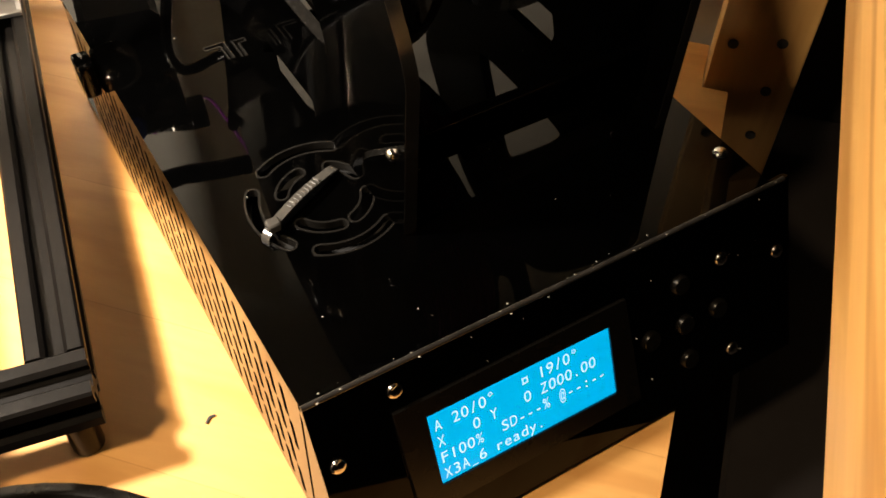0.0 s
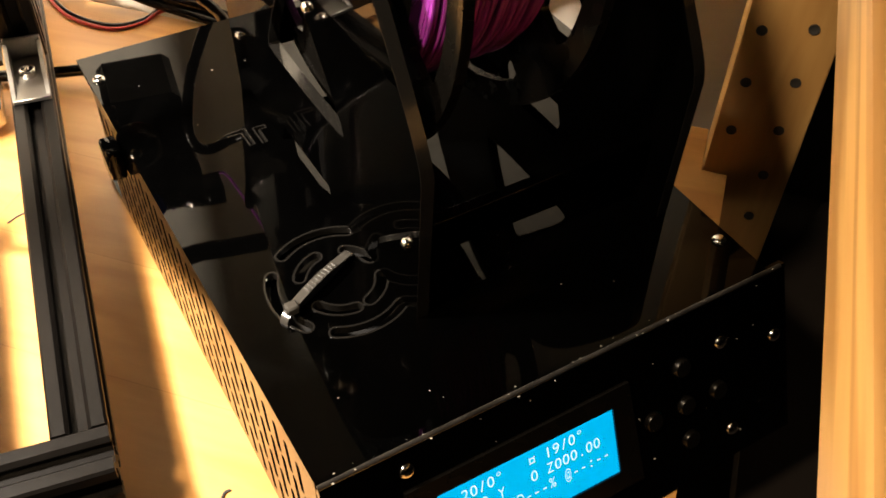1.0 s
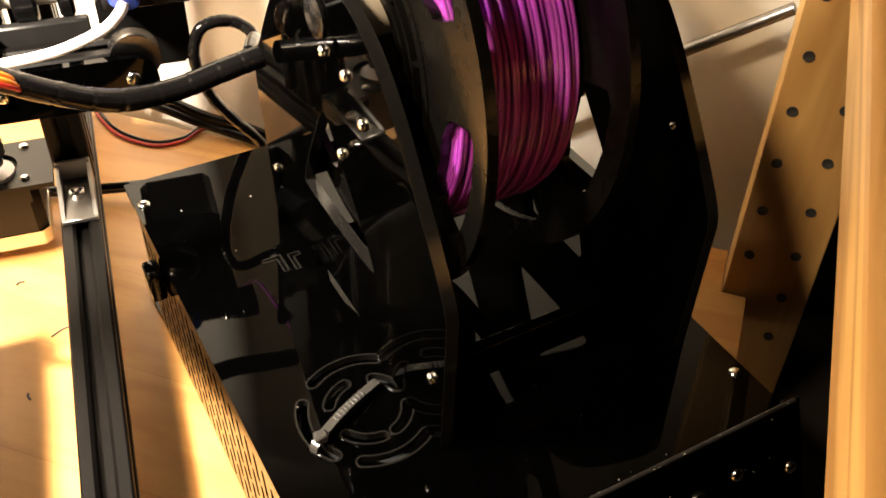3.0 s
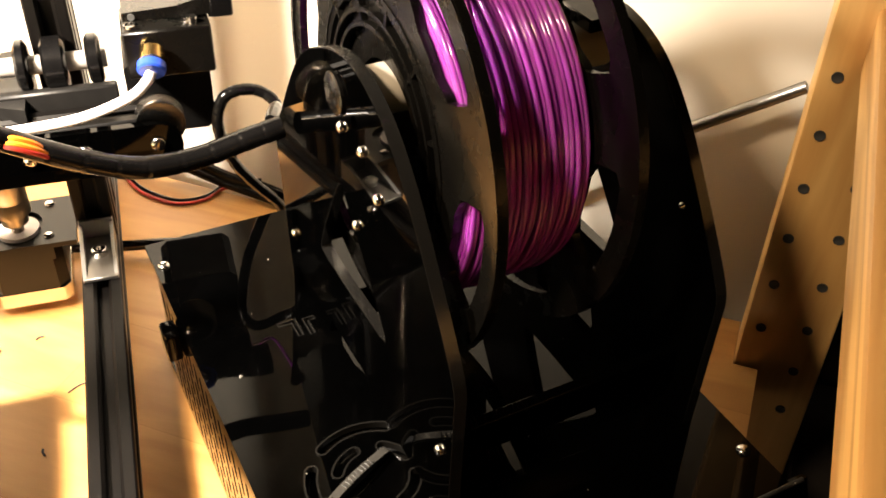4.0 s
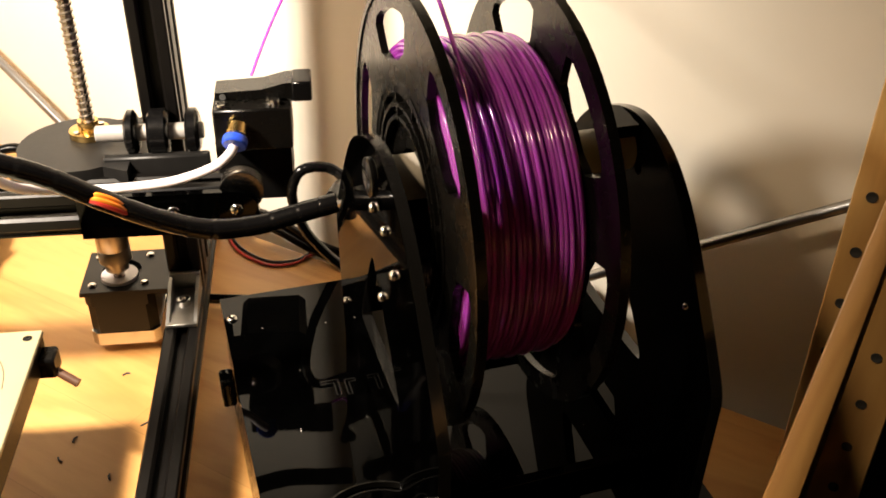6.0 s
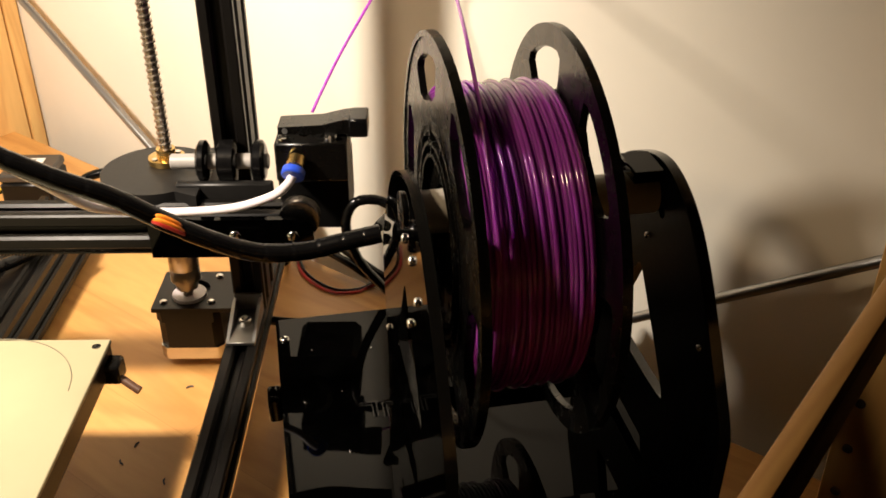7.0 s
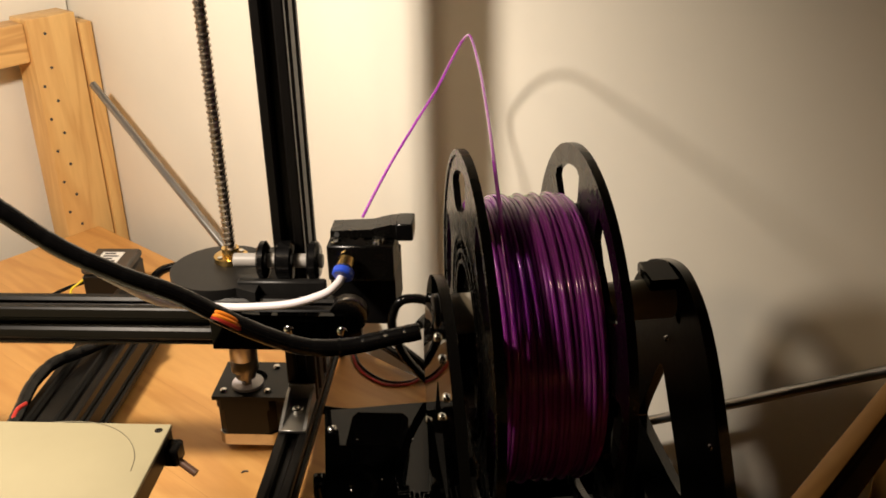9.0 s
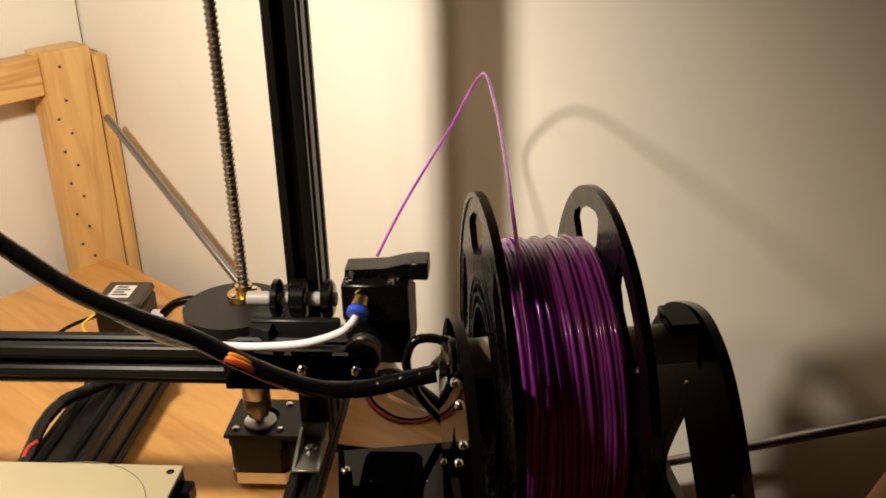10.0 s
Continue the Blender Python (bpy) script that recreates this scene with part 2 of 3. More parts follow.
def arc(cx, cy, r, a0, a1, n):
    return [(cx + r * math.cos(radians(a0 + (a1 - a0) * i / n)), cy + r * math.sin(radians(a0 + (a1 - a0) * i / n))) for i in range(n + 1)]


def circle(cx, cy, r, n=20):
    return arc(cx, cy, r, 0, 360 * (n - 1) / n, n - 1)


def slot(cx, cy, length, r, turn=0.0, n=6):
    pts = arc(length / 2 - r, 0, r, -90, 90, n) + arc(-length / 2 + r, 0, r, 90, 270, n)
    c, s = math.cos(radians(turn)), math.sin(radians(turn))
    return [(cx + x * c - y * s, cy + x * s + y * c) for x, y in pts]


def screw_head(p, axis, r=2.8, bm=None):
    """A pan head with a cross recess."""
    bm = turned([(-0.2, r), (0.5, r), (1.3, r * 0.82), (1.8, r * 0.45), (1.7, 0)], p, axis, 16, bm)
    return bm


def add_screws(parent, spots, axis, r=2.8, name="screw", m=BOX):
    for p in spots:
        part(name, screw_head(p, axis, r), M_SCREW, parent, "shiny cross-head screw", m)


def rail_profile(w, h):
    """The outline of a slotted extrusion, w by h, in multiples of twenty."""
    def side(n, length):
        out = []
        for i in range(n):
            c = length / n * (i + 0.5)
            out += [(c - 4.6, 0), (c - 3.1, 1.6), (c - 3.1, 2.2), (c - 5.4, 2.2), (c - 5.4, 3.4), (c - 2.8, 6.0), (c + 2.8, 6.0), (c + 5.4, 3.4), (c + 5.4, 2.2), (c + 3.1, 2.2), (c + 3.1, 1.6), (c + 4.6, 0)]
        return out
    nx, ny = max(1, round(w / 20)), max(1, round(h / 20))
    b, r = side(nx, w), side(ny, h)
    pts = [(1, 0), *b, (w - 1, 0), (w, 1), *[(w - d, p) for p, d in r], (w, h - 1), (w - 1, h), *[(w - p, h - d) for p, d in b], (1, h), (0, h - 1), *[(d, h - p) for p, d in r], (0, 1)]
    return pts


# ---- shelf and walls ----
solo("wall_back", cuboid(-872, 146, 357, 457, -700, 1700), M_WALL, "cream painted wall behind the shelf", "wall", SHELF, kind="structure")
solo("wall_left", cuboid(-872, -770, -1500, 354, -700, 1700), M_WALL, "cream painted side wall", "wall", SHELF, kind="structure")
# closing walls and ceiling, darkened by colour to stand for an unlit room
solo("wall_right", cuboid(1200, 1300, -1500, 457, -700, 1700), M_ROOM, "side wall in near-black that stands for an unlit room", "wall", SHELF, kind="structure")
solo("wall_front", cuboid(-1010, 1300, -1600, -1503, -700, 1700), M_ROOM, "wall in near-black that stands for an unlit room", "wall", SHELF, kind="structure")
# added wall and ledge, near-black in place of the shade beyond the shelf
solo("wall_return", cuboid(147, 1197, 357, 457, -700, 1700), M_ROOM, "wall in near-black that stands for an unlit room", "wall", SHELF, kind="structure")
solo("ledge", cuboid(148, 1197, -1500, 354, -75, -60), M_ROOM, "added near-black surface standing in for shade beside the shelf", "ledge", SHELF, kind="structure")
solo("ceiling", cuboid(-1010, 1300, -1600, 457, 1703, 1800), M_ROOM, "ceiling in near-black that stands for an unlit room", "ceiling", SHELF, kind="structure")
solo("floor", cuboid(-1010, 1300, -1600, 457, -800, -703), plain("floor_brown", (0.18, 0.12, 0.07), 0.5, 0, 0.2, 12, 0.1), "brown floor below the shelf", "floor", SHELF, kind="structure")

board = [(-725, -178), (-716, -178), (114.7, -178), (114.7, 284), (101, 284), (101, 321), (-725, 321)]
solo("shelf_board", plate(board, [], 18, lambda a, b, c: (a, b, c - 18)), M_BOARD, "lacquered pine shelf board with knots and long grain", "shelf", SHELF, 30)


def shelf_side(name, u0, u1, posts, holes, rungs, label, hr=2.7):
    s = thing(name, label, "shelf frame", SHELF @ Vector((u0, posts[0][0], -690)))
    for n0, n1, top in posts:
        part("post", cuboid(u0, u1, n0, n1, -690, top, 1.6, 2), M_POST, s, "", SHELF)
    for n0, n1, z0, z1, w0, w1 in rungs:
        part("rung", cuboid(w0, w1, n0, n1, z0, z1, 2.2, 2), M_RUNG, s, "", SHELF)
    # no holes are cut: flat dark discs stand for the shade inside them
    for p, d in holes:
        part("peg_hole_shade", turned([(0.0, 0.0), (0.15, hr - 0.5), (0.3, hr - 0.25), (0.31, hr), (-2, hr)], SHELF @ Vector(p), SHELF.to_3x3() @ Vector(d), 14), M_DARK, s)
    return s


right_holes = [((110, 285.6, z), (0, -1, 0)) for z in (28.5, 58.5, 88.5, 118.5, 148.1, 178)] + [((132.7, 285.6, z), (0, -1, 0)) for z in (-26, 4, 34, 63.6, 94, 124)]
shelf_side("shelf_side_unit", 101.5, 146, [(286, 322, 500)], right_holes, [(-178, 285.5, 182, 213, 118.3, 126.8)], "pine shelf side frame with rows of peg holes")
left_holes = [((-725, 303, 180 - 34.2 * i), (1, 0, 0)) for i in range(-1, 6)] + [((-725, 292, 163 - 34.2 * i), (1, 0, 0)) for i in range(0, 5)]
shelf_side("shelf_side_unit", -760, -725.5, [(286, 338, 230), (340.5, 354.5, 218)], left_holes, [(-178, 285.5, 188, 227, -757, -729)], "pine shelf side frame with a rung and peg holes", 1.5)

brace = thing("cross_brace", "zinc-plated steel cross brace rods behind the shelf", "brace", SHELF @ Vector((-290, 323, -150)))
part("brace_rod", rod((-687, 323, 165), (100, 323, -345), 3.8, 14), M_ZINC, brace, "", SHELF)
part("brace_rod", rod((101, 331, 149), (-680, 331, -392), 3.3, 14), M_ZINC, brace, "", SHELF)

# ---- control box ----
BW, BD, BH = 190, 260, 73.5
cbox = thing("control_box", "glossy black acrylic control box with a lit display", "control box", (95, 130, 0))


def top_face(a, b, c):
    return (a, b, BH - 3 + c)


fan_c = (45.5, 75.5)


def ring_slot(a0, a1, r, w):
    """A curved slot with round ends about the fan's centre."""
    cx, cy = fan_c
    h = w / 2
    e1 = (cx + r * math.cos(radians(a1)), cy + r * math.sin(radians(a1)))
    e0 = (cx + r * math.cos(radians(a0)), cy + r * math.sin(radians(a0)))
    return arc(cx, cy, r + h, a0, a1, 9) + arc(*e1, h, a1, a1 + 180, 6)[1:-1] + arc(cx, cy, r - h, a1, a0, 9) + arc(*e0, h, a0 + 180, a0 + 360, 6)[1:-1]


fan_slots = [ring_slot(a0, a1, 25.6, 5.6) for a0, a1 in ((58, 124), (149, 216), (240, 304), (328, 394))] + [ring_slot(a0, a1, 15.2, 5.4) for a0, a1 in ((16, 58), (102, 150), (212, 266), (288, 340))]
mark = [[(40, 172.8), (46.2, 172.8), (46.2, 163.4), (49, 163.4), (49, 175.4), (40, 175.4)], [(51.6, 162.4), (54.2, 162.4), (54.2, 171.4), (57.4, 171.4), (57.4, 174), (51.6, 174)], [(60.6, 169.8), (67, 169.8), (67, 172.6), (60.6, 172.6)]]
part("top_panel", plate([(0, 1), (BW, 1), (BW, BD), (0, BD)], fan_slots + mark, 3, top_face), M_ACRYL, cbox, "glossy black acrylic lid with fan slots")
# cut acrylic edges, coloured lighter than the sheet for the light they catch
M_CUT = plain("cut_edge_glint", (0.008, 0.0076, 0.007), 0.14, 0, 0.1, 40, 0.0)


def shrink(loop, d):
    cx, cy = sum(p[0] for p in loop) / len(loop), sum(p[1] for p in loop) / len(loop)
    out = []
    for k, p in enumerate(loop):
        a, b = loop[k - 1], loop[(k + 1) % len(loop)]
        tx, ty = b[0] - a[0], b[1] - a[1]
        n = math.hypot(tx, ty)
        out.append((p[0] - ty / n * d, p[1] + tx / n * d))
    return out


for lp in fan_slots + mark:
    part("slot_rim", plate(shrink(lp, -0.1), [shrink(lp, 0.7)], 3.2, lambda a, b, c: (a, b, BH - 2.9 + c)), M_CUT, cbox, "shiny cut slot edge, glint put into its colour")
part("lug", cuboid(-7.5, -0.2, 196, 209, 50, 66, 1.5, 2), M_ACRYL, cbox)
part("base_panel", cuboid(0, BW, 1, BD, 1, 4), M_ACRYL, cbox)
part("back_panel", cuboid(3.2, BW - 3.2, BD - 4, BD - 1, 4.2, BH - 3.2), M_ACRYL, cbox)
part("side_panel", cuboid(BW - 3, BW, 3, BD, 4.2, BH - 3.2), M_ACRYL, cbox)

vents = []
for row in range(4):
    for k in range(24):
        vents.append(slot(11 + k * 9.3 + (row % 2) * 4.65, 13 + row * 15, 15.5, 1.7, 80, 3))
part("vent_panel", plate([(2, 4.2), (236, 4.2), (236, BH - 3.2), (2, BH - 3.2)], vents, 2, lambda a, b, c: (c, a, b)), M_ACRYL, cbox, "slotted glossy black vent side panel")
inner = cuboid(6, BW - 6, 8, 228, 5, BH - 14)
part("inner_case", inner, plain("dark_inside", (0.004, 0.004, 0.004), 0.7, 0, 0.2, 40, 0.0), cbox)

# sloping front: down and towards the front
SLOPE = 0.42
FS = math.hypot(1, SLOPE)
FDIR = Vector((0, -SLOPE / FS, -1 / FS))
FNOR = Vector((0, -1 / FS, SLOPE / FS))
FTOP = Vector((0, 0, BH))


def face(x, d, h=0.0):
    """A place on the sloping front: across, down, out."""
    return Vector((x, 0, 0)) + FTOP + FDIR * d + FNOR * h


BTN = [(144, 22.3), (145, 40), (129, 39.5), (161, 40.5), (146, 56.5)]
part("front_panel", plate([(0, -0.5), (198, -0.5), (198, 76), (0, 76)], [[(36, 21.5), (112, 21.5), (112, 54), (36, 54)]] + [circle(x, d, 4.6, 16) for x, d in BTN], 3, lambda a, b, c: face(a, b, c - 3)), M_ACRYL, cbox, "sloping glossy black front panel")
part("cheek", plate([(1, 3.5), (1, BH - 4), (-29, 3.5)], [], 3, lambda a, b, c: (c + 0.3, a, b)), M_ACRYL, cbox)
part("cheek", plate([(1, 3.5), (1, BH - 4), (-29, 3.5)], [], 3, lambda a, b, c: (BW - 3.3 + c, a, b)), M_ACRYL, cbox)
for x, d in BTN:
    b = face(x, d, -2)
    part("button", turned([(0, 4.0), (3.2, 4.0), (4.0, 3.4), (4.3, 0)], b, FNOR, 18), M_PLASTIC, cbox)
for x, d in [(29.5, 8.5), (5.7, 25.3), (163.5, 19.8), (191, 28.7), (167.1, 62.1)]:
    part("screw", screw_head(face(x, d, 0.2), FNOR, 2.9), M_SCREW, cbox, "shiny cross-head screw")
add_screws(cbox, [(4.5, 239.7, BH), (184.4, 22, BH)], (0, 0, 1), 3.0)
bez = part("display_bezel", plate([(26.5, 15.8), (118.5, 15.8), (121, 61), (28, 61)], [[(37.2, 22.5), (110.4, 23.5), (110.8, 52.8), (37.4, 52.0)]], 1.8, lambda a, b, c: face(a, b, c + 0.3)), M_PLASTIC, cbox, "raised black display frame")
lcd = part("display", plate([(36.5, 22), (111.5, 22), (111.5, 53.5), (36.5, 53.5)], [], 2, lambda a, b, c: face(a, b, c - 0.8)), M_LCD, cbox, "lit bright blue character display")

# the words on the display, in rows of twenty cells
ROWS = ["A 20/0\u00b0   \u00a4 19/0\u00b0", "X   0 Y   0 Z000.00", "F100%  SD---% @--:--", "X3A_6 ready."]


def words(text, size):
    cu = bpy.data.curves.new("text", "FONT")
    cu.body, cu.size = text, size
    ob = bpy.data.objects.new("tmp", cu)
    scene.collection.objects.link(ob)
    bpy.context.view_layer.update()
    me = bpy.data.meshes.new_from_object(ob.evaluated_get(bpy.context.evaluated_depsgraph_get()))
    bpy.data.objects.remove(ob)
    bm = bmesh.new()
    bm.from_mesh(me)
    w = max(v.co.x for v in bm.verts) - min(v.co.x for v in bm.verts)
    x0 = min(v.co.x for v in bm.verts)
    return bm, x0, w


CELL = 3.42
for r, text in enumerate(ROWS):
    out = bmesh.new()
    for k, ch in enumerate(text):
        if ch == " ":
            continue
        bm, x0, w = words(ch, 6.4)
        sc = min(1.0, 2.7 / max(w, 0.1)) if w > 2.7 else 1.0
        for v in bm.verts:
            v.co = face(39.3 + k * CELL + (v.co.x - x0) * sc + max(0, 1.35 - w * sc / 2), 30.4 + r * 6.75 - v.co.y, 1.32)
        out = join(out, bm)
    part("display_text", out, M_GLYPH, lcd, "pale lit characters")

part("edge_strip", rod((0, 0.4, BH - 0.2), (196, 0.4, BH - 0.2), 1.0, 10), plain("worn_edge", (0.016, 0.015, 0.014), 0.3, 0, 0.5, 120, 0.3), cbox, "worn lighter front edge")
dust = bmesh.new()
rd = random.Random(11)
for k in range(66):
    if k % 3 == 0:
        c = Vector((rd.uniform(2, 192), rd.gauss(1.0, 1.6), BH + 0.9))
    elif k % 3 == 1:
        c = face(rd.uniform(4, 190), rd.uniform(2, 66), 0.25)
    else:
        c = Vector((rd.uniform(6, 184), rd.uniform(8, 250), BH + 0.12))
    r = rd.uniform(0.16, 0.5)
    a0 = rd.random() * 6
    ring = [dust.verts.new(c + Vector((r * rd.uniform(0.5, 1.5) * math.cos(a0 + q * 1.57), r * rd.uniform(0.4, 1.2) * math.sin(a0 + q * 1.57), 0))) for q in range(4)]
    tip = dust.verts.new(c + Vector((0, -0.05, r * 0.5)))
    for q in range(4):
        dust.faces.new((ring[q], ring[(q + 1) % 4], tip))
solo("dust_flecks", dust, plain("pale_dust", (0.42, 0.40, 0.36), 0.7, 0, 0.1, 200, 0.0), "pale dust flecks on the glossy black lid", "dust", kind="stuff", base=(95, 100, BH))

# fan and cable tie under the lid
fan = thing("cooling_fan", "black cooling fan under the slotted lid", "fan", (*fan_c, BH - 20))
part("fan_frame", plate([(17.5, 45), (73.5, 45), (73.5, 105), (17.5, 105)], [circle(*fan_c, 26.5, 40)], 5, lambda a, b, c: (a, b, BH - 9.5 + c)), M_PLASTIC, fan)
tie = thing("cable_tie", "grey ribbed cable tie through the fan slots", "cable tie", (36, 75, BH))
M_NYLON = plain("clear_nylon", (0.05, 0.048, 0.044), 0.22, 0, 0.2, 60, 0.05)
strip = bmesh.new()
prev = None
for k, q in enumerate(smooth_path([(18, 65.5, BH - 2), (19, 66.2, BH + 1.5), (24, 69, BH + 3.4), (36, 75.2, BH + 4.4), (48, 81, BH + 3.4), (54, 84.5, BH + 1.2), (55, 85, BH - 2)], 6)):
    side = Vector((-0.45, 0.89, 0)) * 1.7
    row = [strip.verts.new(q + side), strip.verts.new(q + side + Vector((0, 0, 1.2))), strip.verts.new(q - side + Vector((0, 0, 1.2))), strip.verts.new(q - side)]
    if prev:
        for j in range(4):
            strip.faces.new((prev[j], prev[(j + 1) % 4], row[(j + 1) % 4], row[j]))
    prev = row
bmesh.ops.recalc_face_normals(strip, faces=strip.faces)
part("strap", strip, M_NYLON, tie)
for k in range(9):
    c = Vector((31 + k * 1.7, 72.6 + k * 0.84, BH + 5.2))
    rb = cuboid(-0.35, 0.35, -1.3, 1.3, 0, 0.7, 0.1)
    bmesh.ops.rotate(rb, verts=rb.verts, cent=(0, 0, 0), matrix=Matrix.Rotation(radians(26), 3, "Z"))
    bmesh.ops.translate(rb, verts=rb.verts, vec=c)
    part("ridge", rb, M_NYLON, tie)
part("head", cuboid(20, 25, 65.5, 70, BH + 2.5, BH + 6.5, 0.7), M_NYLON, tie)

# ---- spool stand ----
STAND = [(45, BH), (43.5, 138), (45, 145), (55, 161), (68, 180), (83, 200.5), (99, 215.5), (116, 223), (133, 225), (156, 217.5), (176, 206), (192, 186), (204, 168), (216, 150), (217, 141), (208, BH), (161, BH), (158, BH + 9), (115, BH + 9), (112, BH)]
WINDOW = [(97, 121), (101, 116.5), (164, 116.5), (167, 121), (144, 164), (139, 169), (134, 164)]


def soften(pts, times=2, closed=True):
    """Corners of a chain cut and cut again."""
    for _ in range(times):
        out = [] if closed else [pts[0]]
        for k in range(len(pts) if closed else len(pts) - 1):
            a, b = pts[k], pts[(k + 1) % len(pts)]
            out.append((0.75 * a[0] + 0.25 * b[0], 0.75 * a[1] + 0.25 * b[1]))
            out.append((0.25 * a[0] + 0.75 * b[0], 0.25 * a[1] + 0.75 * b[1]))
        pts = out if closed else out + [pts[-1]]
    return pts


STAND = STAND[:1] + soften(STAND[1:15], 2, False) + STAND[15:]


def stand(name, x0, mat):
    s = thing(name, "tall black acrylic spool stand plate with a triangular window", "spool stand", (x0 + 2.5, 122, BH), "spool stand plates")
    part("plate", plate(STAND, [soften(WINDOW, 2), circle(123, 203, 3, 12)], 5, lambda a, b, c: (x0 + c, a, b)), mat, s, "", BOX, 30)
    hole = soften(WINDOW, 2)
    part("window_edge", plate(shrink(hole, -0.1), [shrink(hole, 0.35)], 4.7, lambda a, b, c: (x0 + 0.15 + c, a, b)), M_CUT, s, "shiny cut edge of the window, glint put into its colour")
    part("plate_edge", plate(shrink(STAND, 0.25), [shrink(STAND, -0.1)], 4.7, lambda a, b, c: (x0 + 0.15 + c, a, b + 0.3)), M_CUT, s, "shiny cut outer edge, glint put into its colour")
    return s


left_stand = stand("spool_stand", 60.5, M_ACRYL)
right_stand = stand("spool_stand", 171.5, M_ACRYL_DULL)
add_screws(left_stand, [(60.3, 200, 102.5), (60.3, 52, 106), (60.3, 134.8, 195.2), (60.3, 116, 195.2), (60.3, 103, 183), (60.3, 123, 158.7)], (-1, 0, 0), 2.3)
add_screws(right_stand, [(171.2, 65, 92), (171.2, 70.5, 168.5), (171.2, 133, 186)], (-1, 0, 0), 1.6)
for y, z in ((59, 97), (202, 101)):
    solo("cross_bar", cuboid(65.8, 171.2, y - 2.6, y + 2.6, z - 8, z + 8, 0.6), M_ACRYL, "black acrylic bar joining the stand plates", "cross bar", group="stand cross bars", base=(118, y, z - 8))
part("end_cap", turned([(0, 8.2), (1.2, 8.2), (1.6, 7.6), (1.6, 0)], (60.5, 139, 207), (-1, 0, 0), 28), M_PLASTIC, left_stand, "round black end cap")
part("tube_clip", cuboid(157, 171.3, 123, 144, 217.7, 223, 0.8), M_ACRYL, right_stand, "small black clip over the tube")
axle = thing("spool_axle", "pale grey plastic tube carrying the spool", "axle", (118, 133.4, 198))
part("tube", turned([(0, 7.6), (0, 9), (0.4, 9.4), (104.6, 9.4), (105, 9), (105, 7.6), (0, 7.6)], (66, 133.4, 208), (1, 0, 0), 32), M_PVC, axle)

# ---- spool ----
SR, SY, SZ = 89, 133.4, 193.5
CX0, CX1 = 77.6, 124.8
spool = thing("filament_spool", "black plastic spool wound with glossy purple filament", "spool", (101, SY, SZ - SR))


def window(a0, a1, r0, r1):
    """A rounded window between two radii and two angles."""
    pts = []
    pts += arc(0, 0, r1, a0 + 3.5, a1 - 3.5, 10)
    pts += arc(0, 0, r1 - 2, a1 - 1.2, a1 - 0.6, 1)
    pts += arc(0, 0, r0 + 4, a1 - 2, a1 - 4, 1)
    pts += arc(0, 0, r0, a1 - 10, a0 + 10, 6)
    pts += arc(0, 0, r0 + 4, a0 + 4, a0 + 2, 1)
    pts += arc(0, 0, r1 - 2, a0 + 0.6, a0 + 1.2, 1)
    return soften(pts, 2)


def flange(x0, thick, turn):
    holes = [window(60 * k + turn - 18.5, 60 * k + turn + 18.5, 60, 79.5) for k in range(6)] + [circle(0, 0, 47, 60)]
    return plate(arc(0, 0, SR, 0, 355, 71), holes, thick, lambda a, b, c: (x0 + c, SY + a, SZ + b))


for x0, turn in ((74.2, 70), (125.0, 70)):
    f = part("flange", flange(x0, 3.2, turn), M_PLASTIC, spool, "black flange with six windows", BOX, 30)
    out = x0 < 100
    xd = x0 + 2.3 if out else x0
    part("hub_disc", plate(circle(0, 0, 46.9, 60), [circle(0, 0, 36, 40)], 0.9, lambda a, b, c: (xd + c, SY + a, SZ + b)), M_PLASTIC, f)
    xo = x0 - 0.5 if out else x0 + 1.0
    for r in (51.5, 43, 37.8):
        part("ring", plate(circle(0, 0, r, 60), [circle(0, 0, r - 1.7, 60)], 2.7, lambda a, b, c: (xo + c, SY + a, SZ + b)), M_PLASTIC, f)
    xr = x0 - 0.7 if out else x0 + 2.7
    part("rim", plate(circle(0, 0, SR - 0.1, 72), [circle(0, 0, SR - 2.6, 72)], 1.2, lambda a, b, c: (xr + c, SY + a, SZ + b)), M_PLASTIC, f)
    for k in range(12):
        a = radians(30 * k + turn)
        rb = cuboid(xo + 0.2, xo + 2.6, -0.8, 0.8, 38 if k % 2 else 43.2, 49.6)
        bmesh.ops.rotate(rb, verts=rb.verts, cent=(0, 0, 0), matrix=Matrix.Rotation(a, 3, "X"))
        bmesh.ops.translate(rb, verts=rb.verts, vec=(0, SY, SZ))
        part("rib", rb, M_PLASTIC, f)
part("hub", turned([(0, 24.2), (47.4, 24.2), (47.4, 39.3), (0, 39.3), (0, 24.2)], (77.5, SY, SZ), (1, 0, 0), 48), M_PLASTIC, spool)

rng = random.Random(5)
ridges = [(0.25 + 0.55 * (k % 2), 40 + 0.8 * k) for k in range(29)]
CW = CX1 - CX0
coil = turned([(0, 39.5), *ridges, *[(CW - d, r) for d, r in reversed(ridges)], (CW, 39.5), (0, 39.5)], (CX0, SY, SZ), (1, 0, 0), 96)


